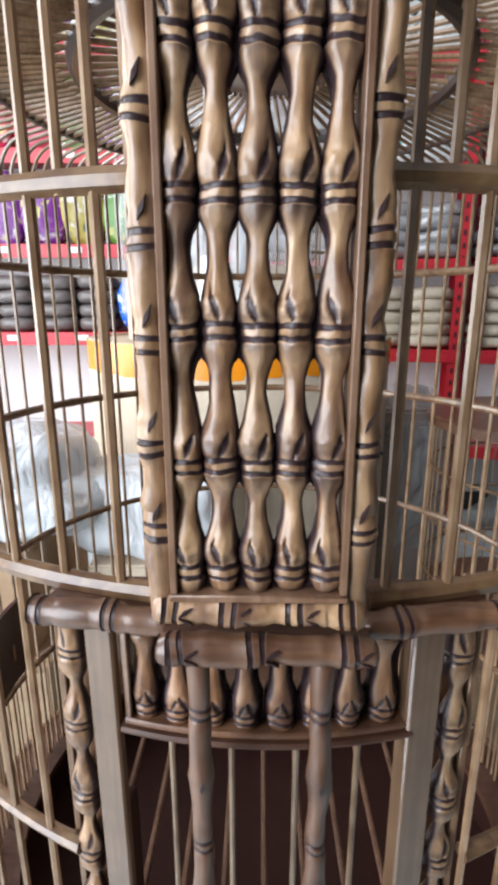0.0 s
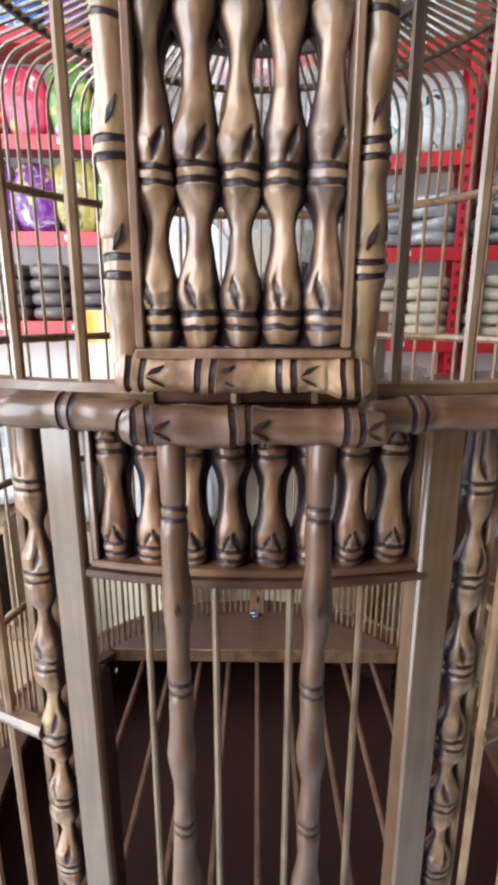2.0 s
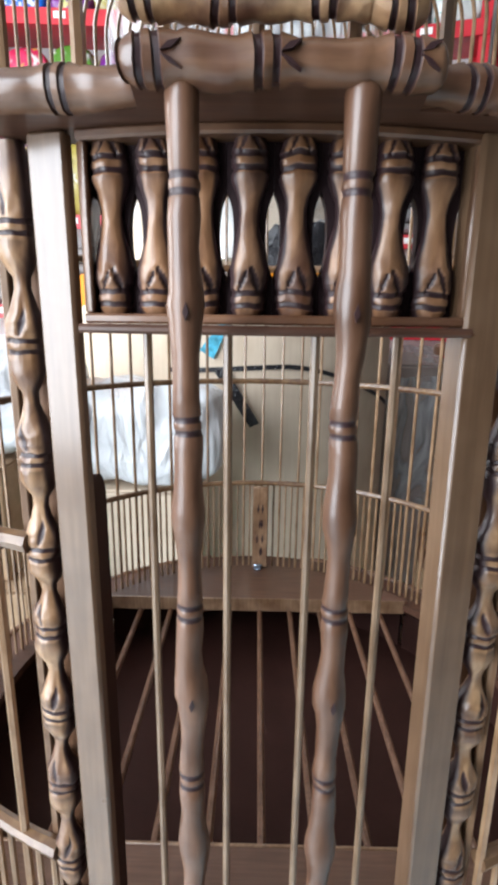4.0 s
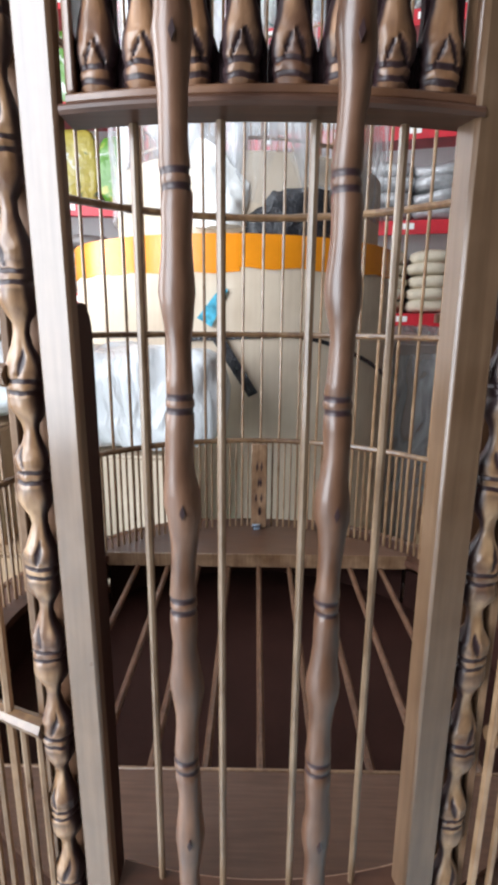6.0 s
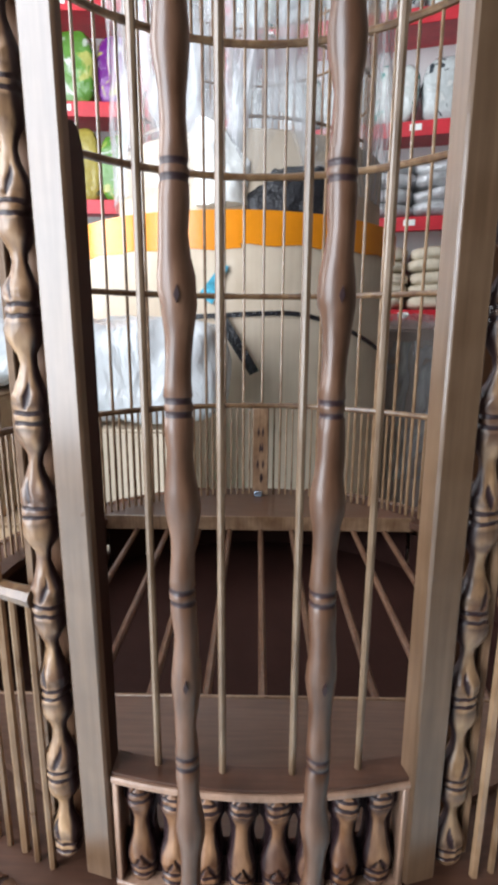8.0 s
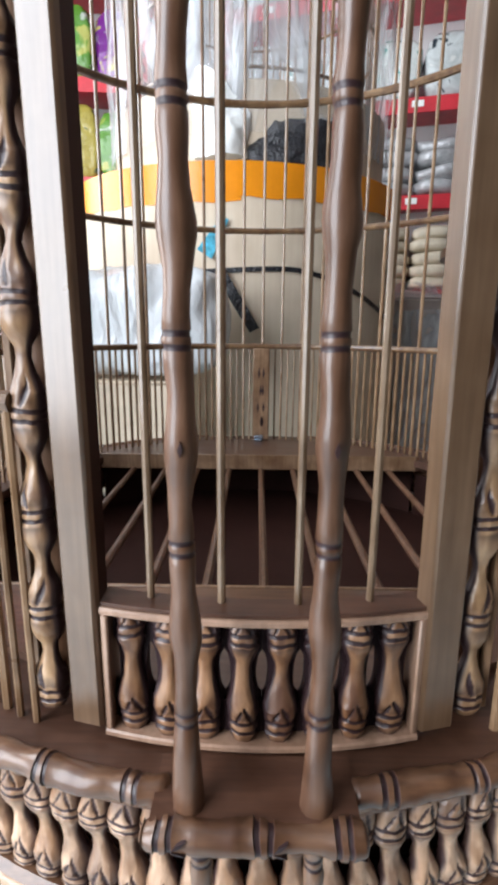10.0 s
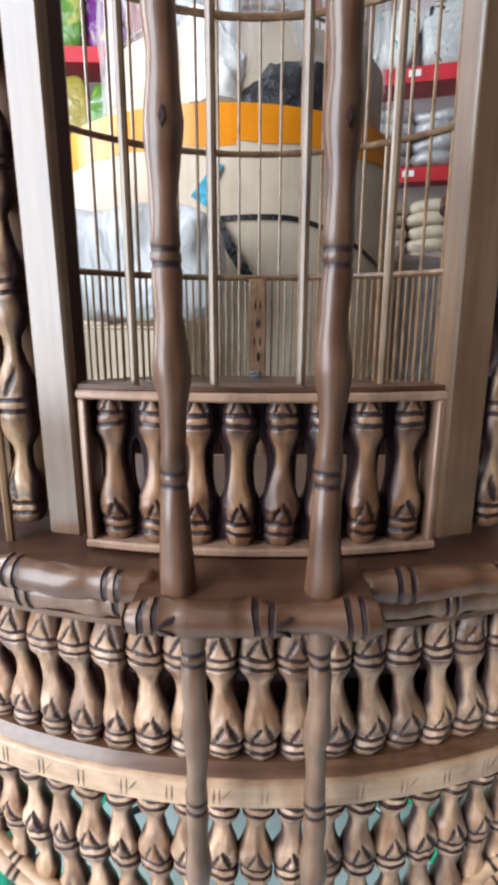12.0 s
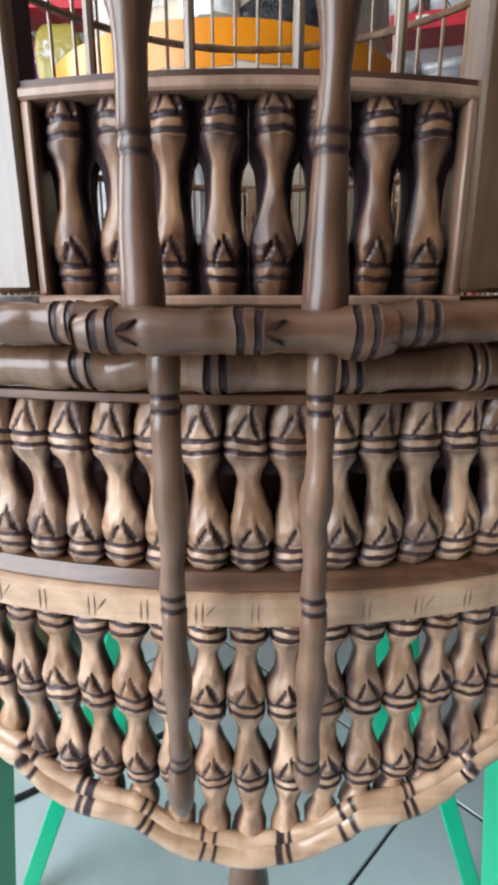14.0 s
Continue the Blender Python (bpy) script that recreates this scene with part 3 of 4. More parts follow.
def small_panel(name, z0, z1, nodes, label, depth, bal_z, count, x_first, x_step):
    """A framed row of short carved balusters between the stiles."""
    p = put(name, None, cage, label)
    x0, x1 = CX - 0.0520, CX + 0.0530
    t = 0.0026
    for a, b, c, d in ((x0, x1, z0, z0 + t), (x0, x1, z1 - t, z1)):
        part("frame_rail", bent_rail(a, b, 0.1555, 0.1555 + depth, c, d), PINKW if name == "lower_panel" else RAILWOOD, p)
    for a, b in ((x0, x0 + t), (x1 - t, x1)):
        s = Shape()
        s.box(a, b, 0.1557, 0.1553 + depth, z0 + t, z1 - t, 0.0006)
        bent(s)
        part("frame_stile", s, PINKW if name == "lower_panel" else FRAMEW, p)
    for k in range(count):
        me = handmade(carved_column(bal_z[0], bal_z[1], nodes, 0.0050, 0.0042, marks="two", seed=k * 1.3, sides=1.3, vase=True), k + 10 * z0, 0.0007).mesh("baluster", WARMSHADE)
        xc = x_first + k * x_step
        zm = (nodes[0] + nodes[1]) / 2
        gl = xc - x_step / 2 + 0.00005 if k else x0 + t
        gr = xc + x_step / 2 - 0.00005 if k < count - 1 else x1 - t
        part("recess", bent(slit_plate(gl, gr, z0 + t, z1 - t, 0.1625, 0.1553 + depth, [(zm, 0.0095)], 0.0019)), RECESS, p, "dark purple recess backing")
        put("baluster", me, p, "", Matrix.Translation((xc, bow(xc, 0.1610), 0)))
    return p


small_panel("transom_panel", 0.8505, 0.8985, [0.8572, 0.8905], "framed row of eight small carved balusters", 0.0115, (0.8525, 0.8960), 8, -0.0412, 0.01235)
low = small_panel("lower_panel", 0.5425, 0.5905, [0.5505, 0.5825], "framed row of eight small carved balusters with dark recesses", 0.013, (0.5450, 0.5882), 8, -0.0395, 0.01225)
part("transom_sill", bent_rail(CX - 0.0535, CX + 0.0535, 0.1535, 0.1660, 0.8478, 0.8503, 0.0008), SHELFWOOD, cage)
s = Shape()
xs = [CX - 0.0518 + 0.1046 * i / 18 for i in range(19)]
s.prism([(x, bow(x, 0.1568)) for x in xs] + [(x, bow(x, 0.1665)) for x in reversed(xs)], 0.5907, 0.5920)
part("sill_board", s, SHELFWOOD, cage, "dark brown sill over the lower panel", smooth=False)

# slim bars of the sliding door
door = put("sliding_door", None, cage, "sliding door of four slim upright bars")
s = Shape()
prof = [(z, 0.0013 * (1 + 0.03 * math.sin(z * 61)), 0.0) for z in [0.588 + 0.02615 * i for i in range(11)]]
s.lathe(prof, 8)
bar_mesh = s.mesh("door_bar", DOORBAR)
for x in (-0.0331, -0.0099, 0.0146, 0.0382):
    put("door_bar", bar_mesh, door, "", Matrix.Translation((x, bow(x, 0.1640), 0)))


# two turned guide rods, above and below the lower shelf
def rod_profile(z0, z1, nodes, r):
    prof = [(z0, r * 0.8, 0.1), (z0 + 0.002, r, 0.0)]
    zs = sorted(nodes)
    for i, z in enumerate(zs):
        prof += [(a, b * 0.93, c) for a, b, c in node(z, r)]
        if i + 1 < len(zs):
            d = zs[i + 1] - z
            for t, k in ((0.12, 0.88), (0.22, 0.83), (0.32, 0.88), (0.40, 1.0), (0.46, 1.13), (0.52, 1.18), (0.58, 1.12), (0.66, 0.97), (0.76, 0.90), (0.88, 0.95)):
                prof.append((z + t * d, r * k, 0.0))
    prof += [(z1 - 0.002, r, 0.0), (z1, r * 0.85, 0.1)]
    return prof


ROD_NODES = [0.5725, 0.6231, 0.675, 0.7256, 0.7784, 0.827, 0.8798]
for x in (-0.0180, 0.0195):
    rod = Shape()
    prof = [(0.5395, 0.0044, 0.05), (0.5412, 0.0047, 0.0), (0.547, 0.0046, 0.0), (0.558, 0.0040, 0.0)] + rod_profile(0.566, 0.8990, ROD_NODES, 0.0038)[2:]
    rod.lathe(prof, 14)
    handmade(rod, x * 100, 0.0008, 60)
    held = part("guide_rod", rod, RODWOOD, cage, "turned brown rod with scorched joints", Matrix.Translation((x, 0.1325, 0)))
    for i, z in enumerate(ROD_NODES[1:-1:2]):
        s = Shape()
        s.stroke((x + 0.0004, 0.1279, z + 0.0245), (x + 0.0006, 0.1279, z + 0.0285), 0.0014, 0.0002, 0.8)
        part("knot", s, RODWOOD, held)
for x, tip in ((-0.0145, 0.4065), (0.0195, 0.4150)):
    rod = Shape()
    prof = [(tip, 0.0016, 0.3), (tip + 0.002, 0.0030, 0.15), (tip + 0.0065, 0.0037, 0.0)] + rod_profile(0.41, 0.534, [0.4255, 0.4736, 0.5225], 0.0035)[2:]
    rod.lathe(prof, 14)
    handmade(rod, x * 100 + 5, 0.0008, 60)
    part("lower_rod", rod, FRAMEW, cage, "turned brown rod ending in a point", Matrix.Translation((x, 0.1330, 0)))

# lower shelf and the rings of the base
base = put("base_shelf", None, cage, "brown shelf round the base with bamboo edging")
s = Shape()
s.arc([(0.2550, 0.5345), (0.2550, 0.5415), (0.2150, 0.5415), (0.2150, 0.5345)], 0, 2 * math.pi, 96, CEN, loop=True)
part("shelf_ring", s, SHELFWOOD, base)
s = Shape()
s.prism([(-0.0285, 0.1270), (0.0315, 0.1270), (0.0315, 0.150), (-0.0285, 0.150)], 0.5350, 0.5422)
part("step_board", s, SHELFWOOD, base, smooth=False)
part("front_rail", bamboo_bar([(-0.0305, 0.1262, 0.5382), (0.0335, 0.1262, 0.5382)], 0.0046, [0.0065, 0.0345, 0.0565], 12), RAILWOOD, base)
wedges((-0.0240, 0.0040, 0.0260), 0.1214, 0.5382, RAILWOOD, base)
for a0, a1 in ((-2.9, -0.105), (0.105, 2.9)):
    n = 60
    pts = [rim(a0 + (a1 - a0) * i / n, 0.2575, 0.5392) for i in range(n + 1)]
    ln = (a1 - a0) * 0.2575
    ks = [0.012 + 0.030 * i for i in range(int(ln / 0.030))] if a0 > 0 else [ln - 0.012 - 0.030 * i for i in range(int(ln / 0.030))]
    part("edge_rail", bamboo_bar(pts, 0.0046, ks, 8, 0.04), RAILWOOD, base)
s = Shape()
s.arc([(0.2460, 0.5222), (0.2460, 0.5342), (0.2380, 0.5342), (0.2380, 0.5222)], 0, 2 * math.pi, 96, CEN, loop=True)
part("upper_moulding", s, RAILWOOD, base)
pts = [rim(-3.1 + 6.2 * i / 140, 0.2462, 0.5276) for i in range(141)]
part("second_rail", bamboo_bar(pts, 0.0054, [0.02 + 0.032 * i for i in range(47)], 10, 0.05), FRAMEW, base, "bamboo rail below the shelf edge")
s = Shape()
s.arc([(0.2470, 0.5190), (0.2478, 0.5196), (0.2478, 0.5216), (0.2440, 0.5220), (0.2360, 0.5220), (0.2360, 0.5190)], 0, 2 * math.pi, 96, CEN, loop=True)
part("thin_moulding", s, RAILWOOD, base)
s = Shape()
s.arc([(0.2478, 0.4670), (0.2490, 0.4685), (0.2465, 0.4722), (0.2360, 0.4730), (0.2360, 0.4670)], 0, 2 * math.pi, 96, CEN, loop=True)
part("thin_moulding", s, RAILWOOD, base)
s = Shape()
s.arc([(0.2470, 0.4560), (0.2492, 0.4570), (0.2492, 0.4656), (0.2478, 0.4668), (0.2370, 0.4668), (0.2370, 0.4560)], 0, 2 * math.pi, 96, CEN, loop=True)
part("band", s, BANDW, base, "pale bamboo band with small engraved marks")
# engraved pairs of marks on the band
for i in range(-12, 13):
    a = i * 0.062 + 0.012
    for k, (p0, p1) in enumerate((((-0.0016, 0, 0.4580), (-0.0014, 0, 0.4640)), ((0.0002, 0, 0.4580), (0.0004, 0, 0.4645)), ((0.0010, 0, 0.4600), (0.0040, 0, 0.4640)))):
        if k < 2 or i % 2:
            s = Shape()
            s.stroke(p0, p1, 0.0006, 0.0001, 0.45)
            part("engraved_mark", s, BANDW, base, "", round_pose(a, 0.2492))

# balusters of the base: an upper row, and a carved apron below it
NB = 130
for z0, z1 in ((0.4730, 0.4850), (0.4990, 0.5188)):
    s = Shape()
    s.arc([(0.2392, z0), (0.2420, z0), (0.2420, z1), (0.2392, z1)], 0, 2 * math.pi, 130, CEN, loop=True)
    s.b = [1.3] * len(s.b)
    part("dark_web", s, RECESS, base, "dark purple strip behind the balusters")
up_meshes = [handmade(carved_column(0.4725, 0.5190, [0.4775, 0.5080], 0.0061, 0.0050, marks="two", seed=v * 1.7, sides=0.7, vase=True), v, 0.0009, sway=0.0009 + 0.0004 * (v % 3)).mesh("base_baluster", APRONW) for v in range(7)]
row = put("base_balustrade", None, cage, "row of short carved balusters round the base")
for i in range(NB):
    a = 2 * math.pi * (i + 0.06) / NB
    put("baluster", up_meshes[(i * 3 + i // 5) % 7], row, "", round_pose(a, 0.2425))


def hem(s):
    """Height of the scalloped lower edge at arc length s from the front."""
    s = abs(s)
    if s < 0.036:
        return 0.3715 + 0.0130 * (s / 0.036) ** 2.3 - 0.0012 * max(0.0, 1 - s / 0.007)
    if s < 0.073:
        t = (s - 0.036) / 0.037
        return 0.3838 + 0.0030 * t + 0.0085 * t ** 3
    if s < 0.118:
        t = (s - 0.073) / 0.045
        return 0.3975 + 0.0110 * t + 0.018 * t ** 2
    return min(0.4265 + (s - 0.118) * 0.45, 0.449)


apron = put("carved_apron", None, cage, "scalloped apron of carved bamboo columns")
for i in range(-44, 45):
    a = 2 * math.pi * (i + 0.06) / NB
    z0 = hem(a * 0.2425) + 0.001
    ns = [z for z in (0.3990, 0.4265, 0.4525) if z > z0 + 0.004]
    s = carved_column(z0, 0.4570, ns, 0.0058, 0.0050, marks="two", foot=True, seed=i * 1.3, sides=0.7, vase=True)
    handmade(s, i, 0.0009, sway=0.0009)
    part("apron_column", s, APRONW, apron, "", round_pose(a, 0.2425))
sarc = [-0.50 + i * 0.0012 for i in range(834)]
for up, out, thick in ((0.0, 0.2472, 0.0040), (0.0048, 0.2466, 0.0024)):
    # a thick rounded rail with a thinner bead above it
    s = Shape()
    s.tube([rim(v / 0.2435, out, hem(v) + up) for v in sarc], [thick * (1 + 0.10 * noise.noise(Vector((v * 90, up * 400, 0)))) for v in sarc], 10, burn=[1.0 if (abs(v) * 1000 + 10) % 20 < 1.3 or (abs(v) * 1000 + 7) % 20 < 1.3 else 0.0 for v in sarc])
    s.v = [tuple(Vector(p) + noise.noise_vector(Vector(p) * 120) * 0.0008) for p in s.v]
    part("hem_rail", s, BANDW, apron, "carved bamboo hem with scorched joints")
s = Shape()
s.lathe([(0.330, 0.0030, 0), (0.333, 0.0058, 0), (0.339, 0.0075, 0), (0.345, 0.0068, 0), (0.350, 0.0050, 0), (0.353, 0.0056, 0), (0.366, 0.0060, 0)], 16, c=(0.0035, 0.1600))
part("foot", s, RODWOOD, cage, "small turned wooden foot")

# floor of the cage: front and back boards, rods between them, dark tray below
cut = 0.141
for sgn in (1, -1):
    s = Shape()
    a0 = math.acos(cut / 0.221)
    arcp = [(CX + 0.221 * math.sin(-a0 + 2 * a0 * i / 24), sgn * 0.221 * math.cos(-a0 + 2 * a0 * i / 24) + CY) for i in range(25)]
    s.prism(arcp, 0.5300, 0.5450)
    part("floor_board", s, LEDGEWOOD, cage, "brown floor board", smooth=False)
    s = Shape()
    ye = CY + sgn * (cut - 0.0012)
    s.box(CX - 0.166, CX + 0.166, ye - 0.0011, ye + 0.0011, 0.5298, 0.5456, 0.0005)
    part("board_edge", s, PALE, cage, "pale front edge of the floor board")
for k in range(-4, 5):
    x = 0.0062 + 0.0338 * k
    s = Shape()
    s.tube([(x, CY - 0.150, 0.5285), (x, CY, 0.5282), (x, CY + 0.150, 0.5285)], 0.0029, 8)
    part("floor_rod", s, RODWOOD, cage, "slim brown floor rod")
s = Shape()
s.arc([(0.0, 0.4745), (0.2360, 0.4745), (0.2360, 0.4780), (0.0, 0.4780)], 0, 2 * math.pi, 64, CEN, loop=True)
part("tray", s, TRAYWOOD, cage, "dark brown drawer bottom")
s = Shape()
s.arc([(0.2290, 0.4780), (0.2320, 0.4780), (0.2320, 0.5225), (0.2290, 0.5225)], -2.3, 2.3, 80, CEN)
part("tray_wall", s, TRAYWOOD, cage, "dark brown drawer wall")

s = Shape()
s.arc([(0.2290, 0.4782), (0.2320, 0.4782), (0.2320, 0.5296), (0.2290, 0.5296)], 2.32, 2 * math.pi - 2.32, 60, CEN)
part("tray_wall", s, TRAYWOOD, cage, "dark brown drawer wall")

# dark feeder door on the side wall
s = Shape()
s.arc([(0.2270, 0.668), (0.2305, 0.668), (0.2305, 0.742), (0.2270, 0.742)], -1.735, -1.42, 8, WALL)
fd = part("feeder_door", s, DARKWOOD, cage, "dark brown feeder door on the side wall")
s = Shape()
s.arc([(0.2262, 0.690), (0.2268, 0.690), (0.2268, 0.706), (0.2262, 0.706)], -1.628, -1.612, 2, WALL)
part("door_slot", s, PALE, fd)
# hoops
for z, r, first in ((1.0345, 0.0038, 0), (0.9070, 0.0038, 0.13), (0.7810, 0.0032, 0.345), (0.6550, 0.0032, 0.345)):
    s = Shape()
    gap = first
    a0, a1 = gap, 2 * math.pi - gap
    n = 120
    rr, bb = [], []
    for i in range(n + 1):
        rr.append(r * (1.16 if i % 8 == 0 else 1.0 + 0.04 * math.sin(i * 1.7)))
        bb.append(0.35 if i % 8 == 0 else 0.0)
    if first:
        s.tube([rim(a0 + (a1 - a0) * i / n, R - 0.0005, z, WALL) for i in range(n + 1)], rr, 8, burn=bb)
    else:
        s.tube([rim(2 * math.pi * i / n, R - 0.0005, z, WALL) for i in range(n)], rr[:-1], 8, loop=True, burn=bb[:-1])
    part("hoop", s, HOOPWOOD, cage, "bamboo hoop")
for rr, z, th in ((0.182, 1.1375, 0.0032), (0.122, 1.1440, 0.0052)):
    s = Shape()
    s.tube([rim(2 * math.pi * i / 72, rr, z, WALL) for i in range(72)], th, 8, loop=True)
    part("roof_hoop", s, DARKWOOD, cage, "dark hoop under the roof")
s = Shape()
s.lathe([(1.150, 0.030, 0), (1.153, 0.052, 0), (1.160, 0.052, 0), (1.164, 0.03, 0)], 32, c=WALL)
part("roof_disc", s, RAILWOOD, cage, "turned wooden roof disc")


def splint(z0, inner, th):
    """One upright splint that bends over into the roof; front is at the origin."""
    pts = [(0, 0, z0), (0, 0, 0.80), (0, 0, 1.02), (0, 0, 1.105)]
    for i in range(1, 7):
        t = math.pi / 2 * i / 6
        pts.append((0, 0.030 - 0.030 * math.cos(t), 1.105 + 0.030 * math.sin(t) * 0.95))
    pts += [(0, 0.10, 1.1425), (0, R - inner, 1.1500)]
    pts = [p for p in pts if p[2] >= z0]
    s = Shape()
    s.tube(pts, th, 6)
    return s.mesh("splint", BARWOOD)


NM = 66
STEP = 2 * math.pi / NM
main_mesh, top_mesh = splint(0.540, 0.045, 0.0017), splint(1.031, 0.118, 0.0016)
s = Shape()
s.tube([(0, 0, 0.535), (0, 0, 0.60), (0, 0, 0.655)], 0.0013, 6)
short_mesh = s.mesh("short_splint", BARWOOD)
stub = splint(0.905, 0.045, 0.0017)
for i in range(NM):
    a = STEP * i
    shift = -0.36 * STEP if math.cos(a) > 0 else -0.07 * STEP
    front = abs(math.sin(a + shift) * R) < 0.0790 and math.cos(a) > 0
    put("splint", stub if front else main_mesh, cage, "", round_pose(a + shift, R, WALL))
    put("roof_splint", top_mesh, cage, "", round_pose(a + shift + STEP / 2, R, WALL))
    for o in (1 / 3, 2 / 3):
        a3 = a + shift + o * STEP
        if not (abs(math.sin(a3) * R) < 0.0790 and math.cos(a3) > 0):
            put("short_splint", short_mesh, cage, "", round_pose(a3, R + 0.001, WALL))

# small carved plate and metal clip on the back wall
plate = put("back_plate", None, cage, "small pale wooden plate with carved slots")
s = Shape()
s.box(-0.0040, 0.0150, 0.6080, 0.6120, 0.5460, 0.6530, 0.0008)
part("plate", s, PALE, plate)
for z, dx in ((0.625, 0.001), (0.605, 0.003), (0.585, 0.0), (0.568, 0.004)):
    for x in (0.002 + dx, 0.0085 - dx * 0.3):
        s = Shape()
        s.stroke((x, 0.6078, z - 0.007), (x + 0.0005, 0.6078, z + 0.007), 0.0030, 0.0002)
        part("slot", s, PALE, plate)
s = Shape()
s.box(-0.0020, 0.0085, 0.6030, 0.6075, 0.5452, 0.5520, 0.0010)
s.box(-0.0005, 0.0070, 0.6010, 0.6032, 0.5450, 0.5475, 0.0006)
part("metal_clip", s, STEEL, cage, "small bluish metal clip")

# ---------------- the shop ----------------
FLOOR = plain("grey_floor_tile", (0.46, 0.54, 0.56), 0.25, var=0.08, scale=5, bump=0.05, spec=0.5)
GROUT = plain("dark_grout", (0.03, 0.03, 0.03), 0.8, scale=20)
# Unseen east wall kept dark so less light bounces onto the right side.
EASTP = plain("low_bounce_brown", (0.11, 0.078, 0.060), 0.7, var=0.08, scale=3)
WALLP = plain("white_wall_paint", (0.78, 0.80, 0.80), 0.7, var=0.05, scale=3)
# Unseen ceiling, greyer than the white walls to lower the fill light.
CEILP = plain("grey_ceiling_paint", (0.55, 0.54, 0.52), 0.8, var=0.04, scale=3)
REDM = plain("red_rack_paint", (0.52, 0.022, 0.035), 0.35, var=0.18, scale=12, bump=0.05)
GREENP = plain("green_plastic", (0.005, 0.50, 0.26), 0.35, var=0.08, scale=10, bump=0.05)
CARD = wood("cardboard", (0.72, 0.60, 0.47), (0.66, 0.54, 0.41), rough=0.7, coat=0.0, burnt=False, vary=0.08, scale=0.25)
TAPE = plain("orange_tape", (0.80, 0.27, 0.012), 0.25, var=0.06, scale=20, bump=0.1)
BLACKP = plain("black_plastic", (0.022, 0.022, 0.026), 0.22, var=0.3, scale=20, bump=0.8, dist=0.01)
CLEAR = film_wrap("clear_film", (0.60, 0.61, 0.63), 0.92)
FAINT = film_wrap("faint_film", (0.7, 0.72, 0.75), 0.93)
BAGF = film_wrap("white_film", (0.74, 0.76, 0.78), 0.18, 0.25)


def wallbox(name, x0, x1, y0, y1, z0, z1, material, label, category):
    s = Shape()
    s.box(x0, x1, y0, y1, z0, z1, 0.002)
    return single(name, s, material, label, category, "structure")


floor_ob = wallbox("floor", -30, 30, -30, 30, -0.10, 0.0, GROUT, "grey tiled shop floor", "floor")
wallbox("wall_north", -2.2, 2.4, 2.75, 2.90, 0.0, 3.0, WALLP, "white painted back wall of the shop", "wall")
wallbox("wall_east", 2.25, 2.40, -1.05, 2.747, 0.0, 3.0, EASTP, "unseen side wall, dark brown to cut bounced light", "wall")
wallbox("wall_west_a", -2.2, -2.05, -0.45, 0.30, 0.0, 3.0, WALLP, "white painted side wall beside the doorway", "wall")
wallbox("wall_west_b", -2.2, -2.05, 1.80, 2.747, 0.0, 3.0, WALLP, "white painted side wall beyond the doorway", "wall")
wallbox("wall_west_c", -2.2, -2.05, 0.303, 1.797, 2.4, 3.0, WALLP, "white painted lintel over the doorway", "wall")
# Unseen dark wall behind the camera, added to darken reflections at the right.
SOUTHP = plain("dark_helper_wall", (0.055, 0.045, 0.038), 0.6, var=0.15, scale=4)
wallbox("wall_south_a", -0.22, 2.247, -1.05, -0.90, 0.0, 3.0, SOUTHP, "unseen dark wall added to darken reflections on the cage", "wall")
wallbox("ceiling", -2.2, 2.4, -2.20, 2.9, 3.003, 3.12, CEILP, "unseen grey ceiling that keeps fill light low", "ceiling")


# Unseen pale ground, added to brighten the reflections on the cage's left.
BOUNCEP = plain("pale_bounce_ground", (0.36, 0.35, 0.33), 0.8, var=0.15, scale=2.5, bump=0.3, dist=0.003)
wallbox("pavement_west", -30, -2.35, -30, 30, 0.0, 0.004, BOUNCEP, "unseen concrete ground outside the shop, added to bounce light", "pavement")
wallbox("pavement_south", -2.345, 30, -30, -1.63, 0.0, 0.004, BOUNCEP, "unseen concrete ground before the shop, added to bounce light", "pavement")


def crumple(s, amp, freq, seed=0.0):
    s.v = [tuple(Vector(p) + noise.noise_vector(Vector(p) * freq + Vector((seed, seed * 2, 0))) * amp + noise.noise_vector(Vector(p) * freq * 3.1 + Vector((seed, 5, 0))) * amp * 0.4) for p in s.v]


def drum(name, cx, cy, r, z0, z1, material, label, category, seg=64):
    t = thing(name, (cx, cy, z0), label, category)
    s = Shape()
    s.arc([(r, z0), (r, z1 - 0.004), (r - 0.004, z1), (r - 0.012, z1), (r - 0.012, z0)], 0, 2 * math.pi, seg, (cx, cy), loop=True)
    part("wrapping", s, material, t)
    return t


# large cardboard drum with orange tape round its rim
DX, DY, DR, DZ = -0.049, 1.256, 0.351, 0.936
d = drum("cardboard_drum", DX, DY, DR, 0.0, DZ, CARD, "tall round cardboard package with orange tape round the rim", "package")
s = Shape()
s.arc([(0.0, DZ - 0.012), (DR - 0.013, DZ - 0.012), (DR - 0.013, DZ - 0.006), (0.0, DZ - 0.006)], 0, 2 * math.pi, 64, (DX, DY), loop=True)
part("lid", s, CARD, d)


def band(parent, name, material, r, z0, z1, a0, a1, c, label="", n=24, wob=0.0):
    s = Shape()
    rows = []
    for i in range(n + 1):
        a = a0 + (a1 - a0) * i / n
        w = wob * math.sin(a * 23)
        rows.append([((c[0] + q * math.sin(a), c[1] - q * math.cos(a), z), 0.0) for q, z in ((r, z0 + w), (r + 0.001, z0 + w), (r + 0.001, z1), (r, z1))])
    s.rings(rows)
    return part(name, s, material, parent, label)


